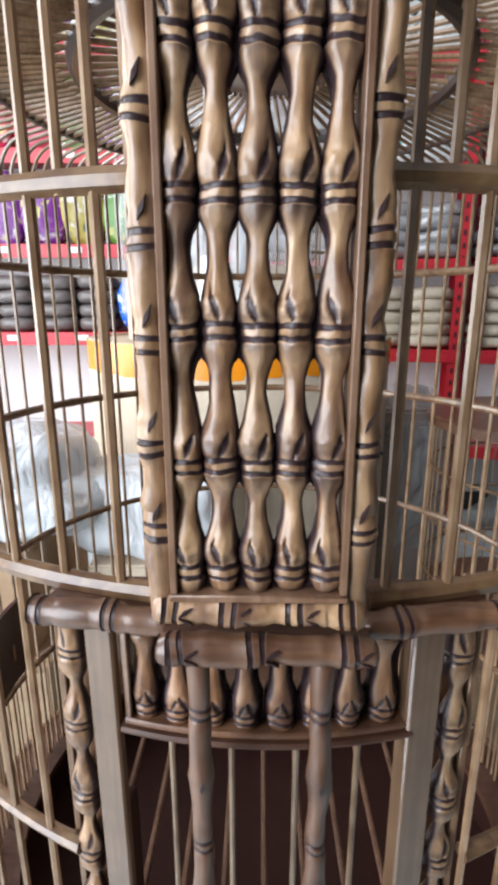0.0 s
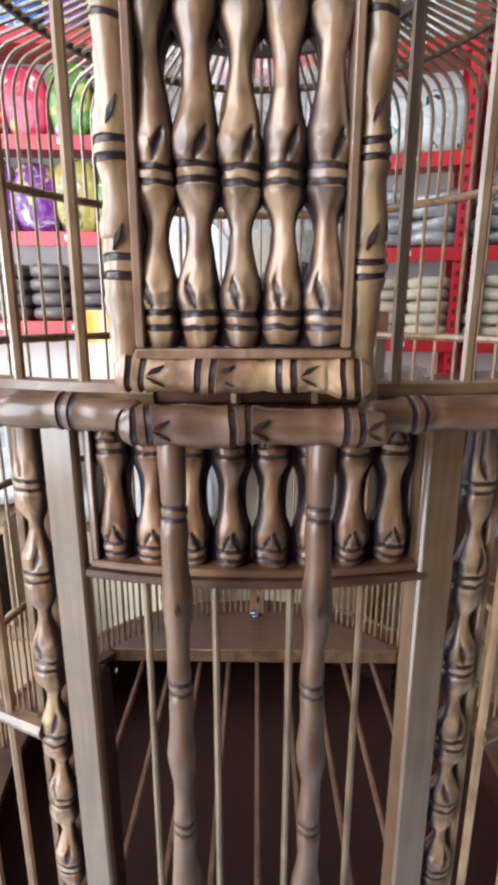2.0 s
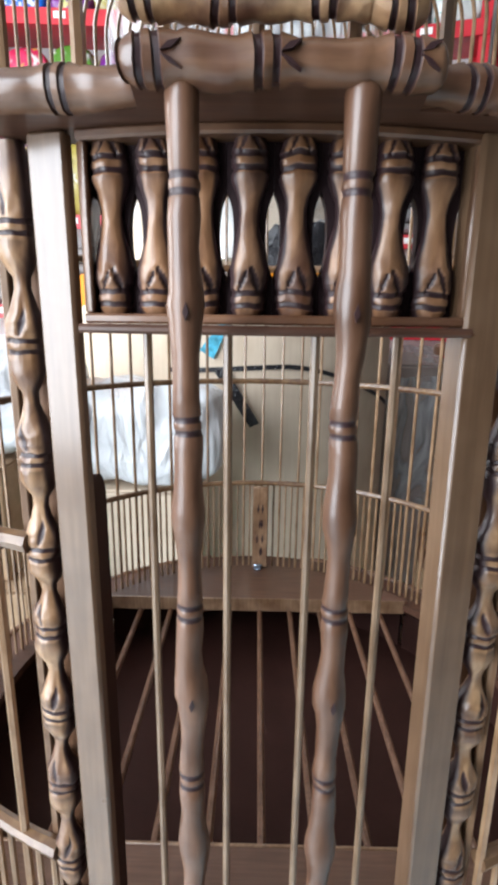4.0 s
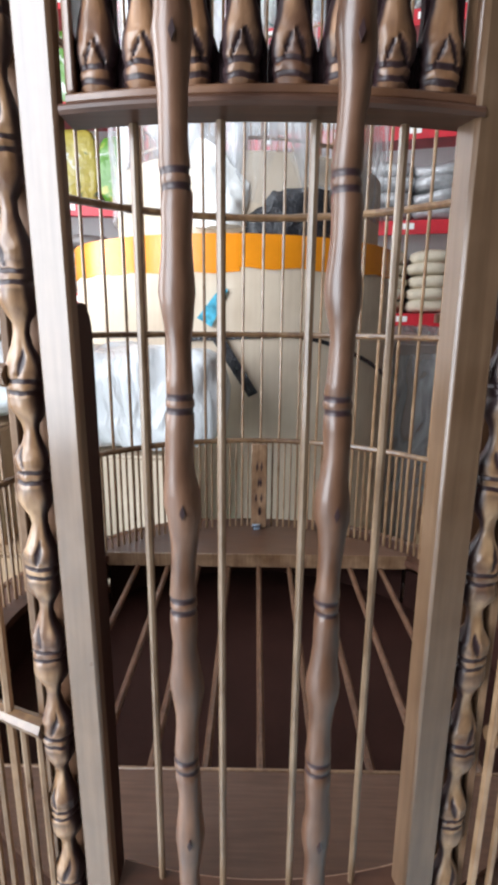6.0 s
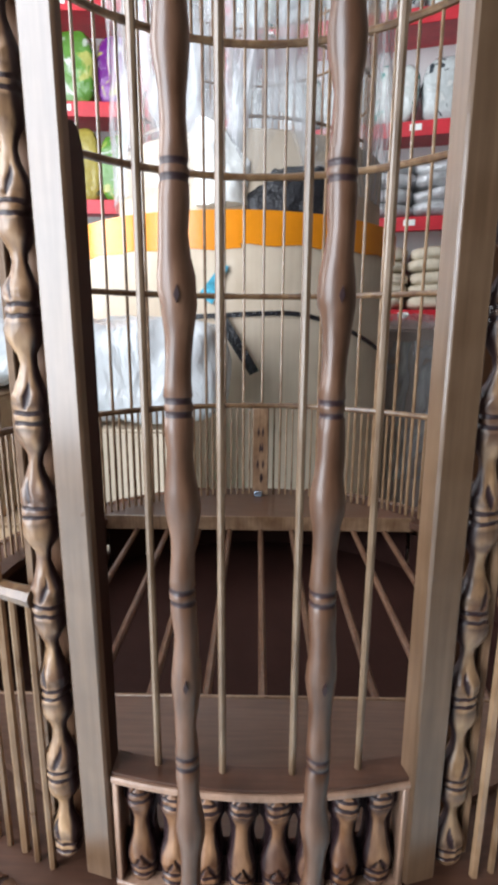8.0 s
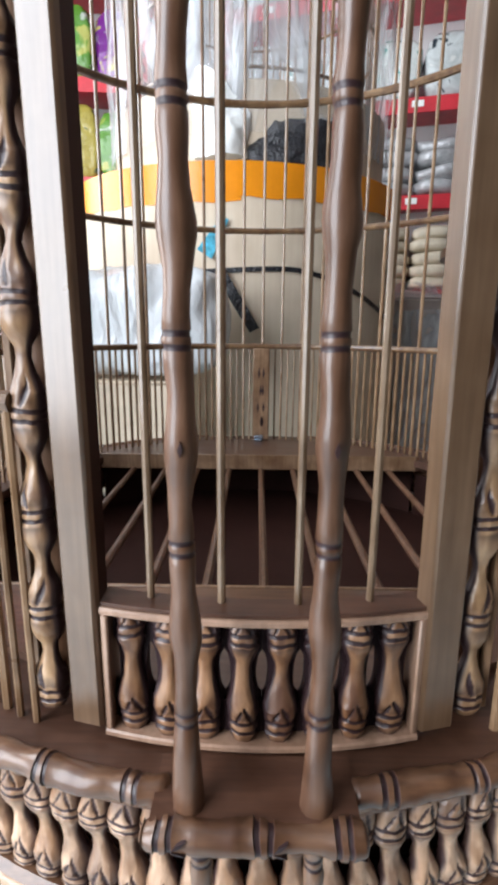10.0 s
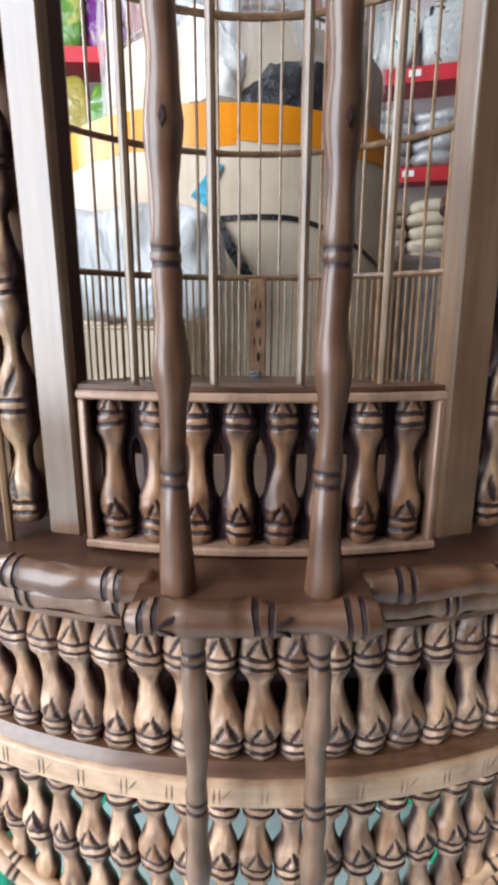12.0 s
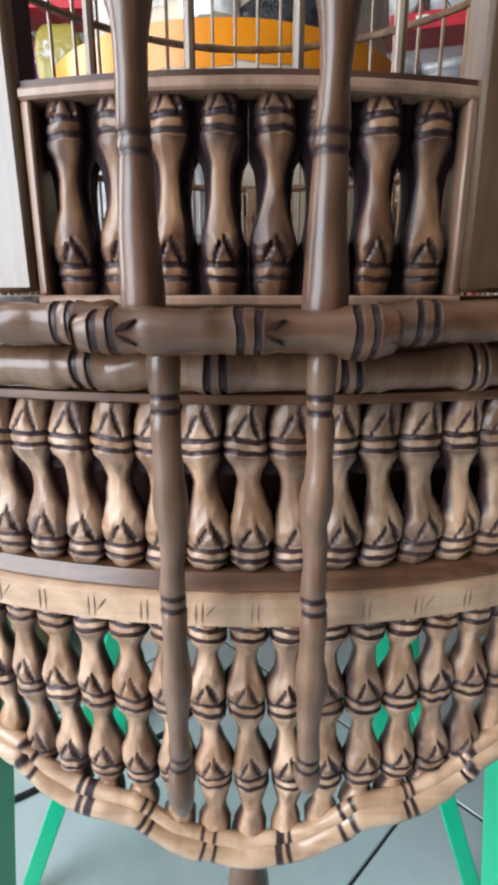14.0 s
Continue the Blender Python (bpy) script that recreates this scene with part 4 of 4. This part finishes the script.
band(d, "tape", TAPE, DR, DZ - 0.062, DZ - 0.001, -1.5, 0.06, (DX, DY), "orange tape", wob=0.002)
band(d, "tape", TAPE, DR + 0.0012, DZ - 0.055, DZ - 0.001, 0.04, 1.5, (DX, DY), "orange tape", wob=0.002)
s = Shape()
rows = []
for i in range(41):
    a = -0.30 + 1.5 * i / 40
    z = 0.768 + 0.004 * math.sin(a * 5) - 0.10 * max(0.0, a - 0.28) ** 1.5
    rows.append([((DX + q * math.sin(a), DY - q * math.cos(a), h), 0.0) for q, h in ((DR, z - 0.004), (DR + 0.003, z - 0.004), (DR + 0.003, z + 0.004), (DR, z + 0.004))])
s.rings(rows)
part("strap", s, BLACKP, d, "thin black strap hanging slack")
s = Shape()
s.prism([(-0.075, 0.765), (-0.055, 0.770), (0.004, 0.675), (-0.012, 0.667)], 0.8935, 0.897, axis="y")
part("strap_end", s, BLACKP, d, "loose end of a black strap")
s = Shape()
s.prism([(-0.100, 0.800), (-0.060, 0.850), (-0.048, 0.846), (-0.076, 0.785)], 0.8985, 0.9015, axis="y")
part("sticker", s, plain("sticker_blue", (0.08, 0.40, 0.55), 0.3, var=0.5, scale=90), d, "torn blue and white sticker")

# packed cage standing on the drum: cardboard skirt, splints, clear film and crumpled sheets
UX, UY, UR = -0.02, 1.245, 0.285
u = drum("packed_birdcage", UX, UY, UR, DZ - 0.003, 1.075, CARD, "birdcage packed in cardboard and clear plastic film", "packed cage")
s = Shape()
s.tube([(0, 0, 1.0), (0, 0, 1.5)], 0.0016, 5)
pack_mesh = s.mesh("splint", BARWOOD)
for i in range(60):
    a = 2 * math.pi * i / 60
    put("splint", pack_mesh, u, "", Matrix.Translation((UX + 0.262 * math.sin(a), UY - 0.262 * math.cos(a), 0)))
for z in (1.10, 1.22, 1.36, 1.49):
    s = Shape()
    s.tube([(UX + 0.262 * math.sin(t), UY - 0.262 * math.cos(t), z) for t in [2 * math.pi * i / 64 for i in range(64)]], 0.003, 6, loop=True)
    part("hoop", s, HOOPWOOD, u)
s = Shape()
rows = []
for j in range(15):
    z = 0.99 + 0.55 * j / 14
    rows.append([((UX + (UR + 0.008) * math.sin(t), UY - (UR + 0.008) * math.cos(t), z), 0.0) for t in [2 * math.pi * i / 72 for i in range(72)]])
s.rings(rows, closed_ends=False)
crumple(s, 0.008, 16)
part("plastic_film", s, CLEAR, u, "crumpled clear plastic film")


def sheet(name, material, x0, x1, z0, z1, y, depth, amp, freq, seed, label, category, top=None, n=26):
    """A crumpled sheet of film or paper with folded thickness, bulging to the front."""
    s = Shape()
    rows = []
    for j in range(n + 1):
        v = j / n
        row = []
        for i in range(n + 1):
            w = i / n
            zt = z1 if top is None else z0 + (z1 - z0) * top(w)
            bul = depth * math.sin(math.pi * w) ** 0.7 * (0.35 + 0.65 * (1 - v))
            row.append(((x0 + (x1 - x0) * w, y - bul, z0 + (zt - z0) * v), 0.0))
        for i in range(n, -1, -1):
            p = row[i][0]
            row.append(((p[0], y + 0.02, p[2]), 0.0))
        rows.append(row)
    s.rings(rows)
    crumple(s, amp, freq, seed)
    return single(name, s, material, label, category)


sheet("black_plastic_sheet", BLACKP, -0.068, 0.128, DZ - 0.004, 1.018, 0.985, 0.05, 0.008, 26, 3.0, "crumpled black plastic sheet on the cardboard package", "plastic sheet", top=lambda w: 0.15 + 0.85 * min(1, w * 2.2))
WHITEP = plain("white_paper", (0.82, 0.82, 0.80), 0.6, var=0.04, scale=14, bump=0.4, dist=0.006)
sheet("white_paper_sheet", WHITEP, -0.108, -0.018, 0.952, 1.09, 0.958, 0.03, 0.007, 20, 8.0, "creased white paper sheet tucked against the packed cage", "paper sheet", top=lambda w: 1.0 - 0.5 * w * w)

# heap of white film bags beside the drum, lying on cartons
CARTON = wood("carton_board", (0.42, 0.28, 0.17), (0.36, 0.235, 0.14), along="x", rough=0.75, coat=0, burnt=False, vary=0.1, scale=0.3)


def carton(x0, x1, y0, y1, z0, z1, label, board=None):
    t = thing("carton", ((x0 + x1) / 2, (y0 + y1) / 2, z0), label, "carton")
    s = Shape()
    s.box(x0, x1, y0, y1, z0, z1 - 0.004, 0.003)
    part("box", s, board or CARTON, t)
    for a, b in ((y0 + 0.002, (y0 + y1) / 2 - 0.002), ((y0 + y1) / 2 + 0.002, y1 - 0.002)):
        s = Shape()
        s.box(x0 + 0.002, x1 - 0.002, a, b, z1 - 0.0035, z1, 0.001)
        part("flap", s, board or CARTON, t)
    return t


carton(-0.95, -0.30, 0.62, 0.92, 0.0, 0.50, "closed brown cardboard carton on the floor")
carton(-0.92, -0.33, 0.64, 0.90, 0.501, 0.66, "low brown cardboard carton on another carton")


def sack(name, material, c, size, seed, label, category, group="", amp=0.012, pinch=0.75, turn=0.0, fineness=1, freq=1.8):
    """A filled, slightly crumpled bag: rounded box with sagging sides."""
    s = Shape()
    nu, nv, rows = 20 * fineness, 9 * fineness, []
    sx, sy, sz = size[0] / 2, size[1] / 2, size[2]
    for j in range(nv + 1):
        ph = -math.pi / 2 + math.pi * j / nv
        k = max(math.cos(ph), 0.02) ** 0.45
        z = sz * (0.5 + 0.5 * math.copysign(abs(math.sin(ph)) ** 0.7, math.sin(ph)))
        row = []
        for i in range(nu):
            t = 2 * math.pi * i / nu
            ct, st = math.cos(t), math.sin(t)
            row.append(((sx * k * math.copysign(abs(ct) ** pinch, ct), sy * k * math.copysign(abs(st) ** pinch, st), z), 0.0))
        rows.append(row)
    s.rings(rows)
    crumple(s, amp, freq / max(size[0], 0.05), seed)
    lowest = min(p[2] for p in s.v)
    s.v = [(p[0], p[1], p[2] - lowest) for p in s.v]
    ob = single(name, s, material, label, category, group=group)
    ob.matrix_basis = Matrix.Translation(c) @ pose(0, 0, 0, 0, 0, turn)
    return ob


sack("film_bag", BAGF, (-0.47, 0.78, 0.661), (0.42, 0.24, 0.15), 1.0, "crumpled translucent white plastic bag on a carton", "plastic bag", amp=0.022, fineness=3, freq=4.5)
sack("film_bag", BAGF, (-0.36, 0.75, 0.661), (0.26, 0.20, 0.09), 2.0, "small crumpled white plastic bag on a carton", "plastic bag", amp=0.018, fineness=3, freq=4.0)
sack("film_bag", BAGF, (-0.70, 0.77, 0.661), (0.34, 0.24, 0.19), 4.0, "large crumpled white plastic bag on a carton", "plastic bag", amp=0.022, fineness=3, freq=4.5)

carton(-0.275, -0.115, 0.74, 0.875, 0.0, 0.60, "tall pale cardboard carton before the drum", CARD)
sack("film_bag", BAGF, (-0.175, 0.790, 0.601), (0.27, 0.15, 0.15), 6.0, "crumpled white plastic bag lying before the drum", "plastic bag", amp=0.014, fineness=3, freq=3.5)

# greyish wrapped package on the other side
GREYB = plain("grey_wrapped_board", (0.36, 0.30, 0.275), 0.5, var=0.12, scale=7, bump=0.3, dist=0.006)
GX, GY, GR = 0.39, 1.42, 0.14
g = drum("wrapped_package", GX, GY, GR, 0.0, 0.745, GREYB, "round grey-brown package wrapped in film", "package")
s = Shape()
s.lathe([(0.735, 0.02, 0), (0.747, GR - 0.013, 0), (0.760, GR * 0.7, 0), (0.771, 0.02, 0)], 40, c=(GX, GY))
part("lid", s, GREYB, g)
s = Shape()
rows = []
for j in range(12):
    z = 0.37 + 0.415 * j / 11
    rr = GR + 0.008 if j < 10 else GR + 0.008 - 0.03 * (j - 9)
    rows.append([((GX + rr * math.sin(t), GY - rr * math.cos(t), z), 0.0) for t in [2 * math.pi * i / 60 for i in range(60)]])
s.rings(rows, closed_ends=False)
crumple(s, 0.006, 16, 4)
part("plastic_film", s, FAINT, g, "crumpled clear plastic film")

# another birdcage beside it, standing on a carton
carton(0.36, 0.70, 0.76, 1.08, 0.0, 0.395, "brown cardboard carton under a birdcage")
KX, KY, KR = 0.53, 0.92, 0.20
k2 = thing("small_birdcage", (KX, KY, 0.397), "smaller round birdcage of pale bamboo splints with a brown rim", "birdcage")
for z0, z1, q0, q1 in ((0.397, 0.425, 0.0, KR + 0.012), (0.795, 0.812, 0.10, KR + 0.014)):
    s = Shape()
    s.arc([(q1, z0), (q1, z1 - 0.003), (q1 - 0.003, z1), (q0, z1), (q0, z0)], 0, 2 * math.pi, 56, (KX, KY), loop=True)
    part("rim_board", s, RAILWOOD, k2)
s = Shape()
s.tube([(0, 0, 0.42), (0, 0, 0.60), (0, 0, 0.797)], 0.0016, 5)
k_mesh = s.mesh("splint", BARWOOD)
for i in range(54):
    put("splint", k_mesh, k2, "", round_pose(2 * math.pi * i / 54, KR, (KX, KY)))
for z in (0.50, 0.61, 0.71):
    s = Shape()
    s.tube([rim(2 * math.pi * i / 60, KR, z, (KX, KY)) for i in range(60)], 0.0026, 6, loop=True)
    part("hoop", s, HOOPWOOD, k2)


# red slotted-angle racks
def rack(x0, x1, depth, levels, height, at, turn, label):
    t = thing("steel_rack", (0, 0, 0), label, "rack")
    for x in (x0, x1):
        for y in (0.0, depth):
            s = Shape()
            sx = 0.04 if x == x0 else -0.04
            sy = 0.04 if y == 0 else -0.04
            s.box(min(x, x + sx), max(x, x + sx), y, y + math.copysign(0.003, sy), 0.0, height, 0.0006)
            s.box(x, x + math.copysign(0.003, sx), min(y + math.copysign(0.0035, sy), y + sy), max(y + math.copysign(0.0035, sy), y + sy), 0.0, height, 0.0006)
            post = part("post", s, REDM, t)
            if y == 0:
                s = Shape()
                for k in range(int(height / 0.05)):
                    z = 0.03 + 0.05 * k
                    s.box(x + sx * 0.36, x + sx * 0.64, -0.0012, -0.0002, z, z + 0.022, 0.0003)
                tagged(part("slot_strip", s, SLOT, post), kind="stuff")
    for z in levels:
        s = Shape()
        s.box(x0 + 0.005, x1 - 0.005, -0.010, -0.004, z - 0.055, z, 0.0015)
        part("front_beam", s, REDM, t)
        s = Shape()
        s.box(x0 + 0.005, x1 - 0.005, -0.0035, depth, z - 0.012, z - 0.002, 0.001)
        part("shelf", s, REDM, t)
        for k in range(int((x1 - x0) / 0.30)):
            xx = x0 + 0.17 + 0.30 * k
            s = Shape()
            s.box(xx, xx + 0.045, -0.0125, -0.0105, z - 0.035, z - 0.012, 0.0004)
            part("price_label", s, WHITEP, t, "small white price label")
    s = Shape()
    s.box(x0 + 0.005, x1 - 0.005, depth + 0.004, depth + 0.010, 0.30, height, 0.001)
    part("back_panel", s, WALLP, t, "plain white back panel")
    t.matrix_basis = Matrix.Translation(at) @ pose(0, 0, 0, 0, 0, turn)
    return t


SLOT = plain("dark_slot", (0.05, 0.01, 0.012), 0.6)
RA = (0.835, 2.20, 0.0)
RT = -14
LV = [0.42, 0.830, 1.195, 1.545, 1.93]
rack(-1.02, 0.0, 0.27, LV, 2.35, RA, RT, "red slotted steel rack filled with bags")
rack(0.045, 0.80, 0.27, LV, 2.35, RA, RT, "red slotted steel rack beside another rack")
LVL = [0.45, 0.900, 1.255, 1.61, 1.97]
LA = (-1.55, 2.20, 0.0)
rack(0.0, 1.12, 0.27, LVL, 2.35, LA, 3, "red slotted steel rack with coloured packets")


def on_rack(at, turn, x, y, z):
    p = Matrix.Translation(at) @ pose(0, 0, 0, 0, 0, turn) @ Vector((x, y, z))
    return (p.x, p.y, p.z)


CREAM = plain("cream_sack_cloth", (0.62, 0.54, 0.42), 0.75, var=0.1, scale=30, bump=0.4, dist=0.004)
SILVER = plain("silver_bag_film", (0.42, 0.42, 0.43), 0.28, 0.35, var=0.25, scale=14, bump=0.8, dist=0.01)
GREYPACK = plain("brown_grey_pack", (0.14, 0.12, 0.115), 0.35, var=0.2, scale=14, bump=0.4, dist=0.006)


def packet_mat(name, base_c, second, scale):
    """Glossy printed packet: ground colour, irregular print in a second ink, pale patches."""
    m, n, l, b = mat_new(name)
    tc = n.new("ShaderNodeTexCoord")
    info = n.new("ShaderNodeObjectInfo")
    off = n.new("ShaderNodeVectorMath")
    off.operation = "MULTIPLY_ADD"
    l.new(info.outputs["Random"], off.inputs[0])
    off.inputs[1].default_value = (11, 7, 5)
    l.new(tc.outputs["Object"], off.inputs[2])
    v = n.new("ShaderNodeTexNoise")
    v.inputs["Scale"].default_value = scale * 2.2
    v.inputs["Detail"].default_value = 5
    v.inputs["Distortion"].default_value = 0.8
    l.new(off.outputs[0], v.inputs["Vector"])
    r = ramp(n, [(0.36, second), (0.42, base_c), (0.60, tuple(c * 0.8 for c in base_c)), (0.68, (0.62, 0.62, 0.60))])
    l.new(v.outputs["Fac"], r.inputs[0])
    l.new(r.outputs[0], b.inputs["Base Color"])
    b.inputs["Roughness"].default_value = 0.25
    t = n.new("ShaderNodeTexNoise")
    t.inputs["Scale"].default_value = 25
    l.new(tc.outputs["Object"], t.inputs["Vector"])
    bp = n.new("ShaderNodeBump")
    bp.inputs["Strength"].default_value = 0.6
    bp.inputs["Distance"].default_value = 0.01
    l.new(t.outputs["Fac"], bp.inputs["Height"])
    l.new(bp.outputs[0], b.inputs["Normal"])
    return m


PK = {
    "purple": packet_mat("purple_packet", (0.16, 0.02, 0.22), (0.45, 0.42, 0.10), 6),
    "yellow": packet_mat("yellow_packet", (0.36, 0.29, 0.06), (0.07, 0.10, 0.06), 6),
    "green": packet_mat("green_packet", (0.09, 0.23, 0.03), (0.36, 0.36, 0.09), 6),
    "pink": packet_mat("pink_packet", (0.62, 0.03, 0.10), (0.70, 0.35, 0.08), 6),
    "blue": packet_mat("blue_packet", (0.01, 0.12, 0.55), (0.6, 0.65, 0.7), 9),
    "teal": packet_mat("white_teal_packet", (0.65, 0.68, 0.66), (0.01, 0.25, 0.22), 9),
    "dark": packet_mat("white_black_packet", (0.55, 0.58, 0.58), (0.02, 0.03, 0.04), 9),
}
rng = random.Random(5)


def upright(colour, at, turn, x, z, w, h, d=0.11):
    """A filled packet standing on a shelf."""
    ob = sack("packet", PK[colour], (0, 0, 0), (w, d, h), rng.uniform(0, 9), f"glossy {colour} printed packet standing on a shelf", "packet", "packets on the racks", 0.012, 0.38)
    ob.matrix_basis = Matrix.Translation(on_rack(at, turn, x, 0.085, z + 0.001)) @ pose(0, 0, 0, rng.uniform(-3, 3), rng.uniform(-3, 3), turn + rng.uniform(-8, 8))
    return ob


for lvl, cols in ((2, ["purple", "purple", "purple", "purple", "yellow", "green"]), (3, ["pink", "pink", "pink", "pink", "green", "purple"]), (4, ["yellow", "pink", "green", "blue", "purple", "yellow"])):
    for k, c in enumerate(cols):
        upright(c, LA, 3, 0.13 + 0.172 * k, LVL[lvl], 0.178, rng.uniform(0.25, 0.29), 0.09)
for k in range(5):
    for j in range(4):
        sack("flat_pack", GREYPACK, on_rack(LA, 3, 0.14 + 0.175 * k, 0.13, LVL[1] + 0.001 + 0.058 * j), (0.17, 0.22, 0.060), rng.uniform(0, 9), "dark grey-brown flat pack in a stack", "flat pack", "flat packs in stacks", 0.005, 0.6, 3 + rng.uniform(-5, 5))
upright("blue", LA, 3, 1.02, LVL[1], 0.16, 0.22)
for rackx, n, x_first in ((0, 5, -0.90), (1, 4, 0.14)):
    for k in range(n):
        x = x_first + 0.195 * k
        for j in range(5):
            sack("cream_sack", CREAM, on_rack(RA, RT, x + rng.uniform(-0.008, 0.008), 0.125, LV[1] + 0.001 + 0.050 * j), (0.19, 0.22, 0.053), rng.uniform(0, 9), "cream cloth sack in a stack", "sack", "cream sacks on the rack", 0.009, 0.6, RT + rng.uniform(-4, 4))
        for j in range(4):
            sack("silver_bag", SILVER, on_rack(RA, RT, x + rng.uniform(-0.01, 0.01), 0.125, LV[2] + 0.001 + 0.054 * j), (0.20, 0.22, 0.060), rng.uniform(0, 9), "crumpled silver-grey bag in a stack", "bag", "silver bags on the rack", 0.016, 0.5, RT + rng.uniform(-8, 8))
        upright("teal" if (k + rackx) % 2 else "dark", RA, RT, x, LV[3], 0.185, rng.uniform(0.2, 0.24), 0.14)
        upright("dark" if (k + rackx) % 2 else "teal", RA, RT, x, LV[4], 0.185, rng.uniform(0.2, 0.24), 0.14)

# green plastic stand under the cage
stand = thing("green_stand", (CX, CY, 0.0), "green plastic stand with splayed legs under the cage", "stand")
s = Shape()
s.arc([(0.205, 0.454), (0.205, 0.470), (0.175, 0.470), (0.175, 0.454)], 0, 2 * math.pi, 48, CEN, loop=True)
part("seat_rim", s, GREENP, stand)


def leg(top, foot, w, th, name="leg"):
    """A tapering channel-shaped leg from the seat to the floor."""
    a, b = Vector(top), Vector(foot)
    rows = []
    for i in range(7):
        p = a.lerp(b, i / 6)
        k = 1.0 + 0.1 * i / 6
        rows.append([((p.x + dx * w * k / 2, p.y + dy * th, p.z), 0.0) for dx, dy in ((-1, 0), (-0.9, -0.06), (0.9, -0.06), (1, 0), (1, 1), (0.8, 1), (0.8, 0.15), (-0.8, 0.15), (-0.8, 1), (-1, 1))])
    s = Shape()
    s.rings(rows)
    return part(name, s, GREENP, stand)


leg((-0.150, 0.25, 0.459), (-0.203, 0.25, 0.0), 0.05, 0.03)
leg((0.156, 0.25, 0.459), (0.204, 0.25, 0.0), 0.05, 0.03)
leg((-0.135, 0.53, 0.459), (-0.185, 0.55, 0.0), 0.05, 0.03)
leg((0.143, 0.53, 0.459), (0.189, 0.55, 0.0), 0.05, 0.03)
leg((-0.040, 0.36, 0.459), (-0.208, 0.36, 0.0), 0.014, 0.012, "brace")
leg((0.062, 0.36, 0.459), (0.214, 0.36, 0.0), 0.014, 0.012, "brace")
s = Shape()
s.box(-0.160, 0.165, 0.548, 0.560, 0.072, 0.090, 0.001)
part("cross_bar", s, GREENP, stand)

# cables on the floor
CABLE = plain("black_cable", (0.012, 0.012, 0.013), 0.45)


def cable(pts, r=0.003):
    s = Shape()
    out = []
    for a, b in zip(pts, pts[1:]):
        for i in range(6):
            q = Vector((*a, r)).lerp(Vector((*b, r)), i / 6)
            out.append(q + Vector((noise.noise(q * 7) * 0.006, noise.noise(q * 9) * 0.006, 0)))
    out.append(Vector((*pts[-1], r)))
    s.tube(out, r, 6)
    return single("floor_cable", s, CABLE, "thin black cable lying on the floor", "cable")


cable([(-0.55, 0.30), (-0.40, 0.39), (-0.257, 0.4665), (-0.2166, 0.4915), (-0.10, 0.56), (0.05, 0.80)], 0.0045)

# floor tiles laid diagonally, with dark joints
tile_shape = Shape()
tile_shape.box(-0.1985, 0.1985, -0.1985, 0.1985, 0.0, 0.0030, 0.0012)
tile_mesh = tile_shape.mesh("floor_tile", FLOOR, smooth=False)
for i in range(-8, 8):
    for j in range(-8, 8):
        u0, v0 = (i + 0.5) * 0.4, (j + 0.5) * 0.4
        c45 = math.sqrt(0.5)
        x, y = 0.208 + (u0 - v0) * c45, 0.492 + (u0 + v0) * c45
        if -2.0 < x < 2.2 and -1.3 < y < 2.6:
            put("floor_tile", tile_mesh, floor_ob, "", Matrix.Translation((x, y, 0.0001)) @ pose(0, 0, 0, 0, 0, 45))
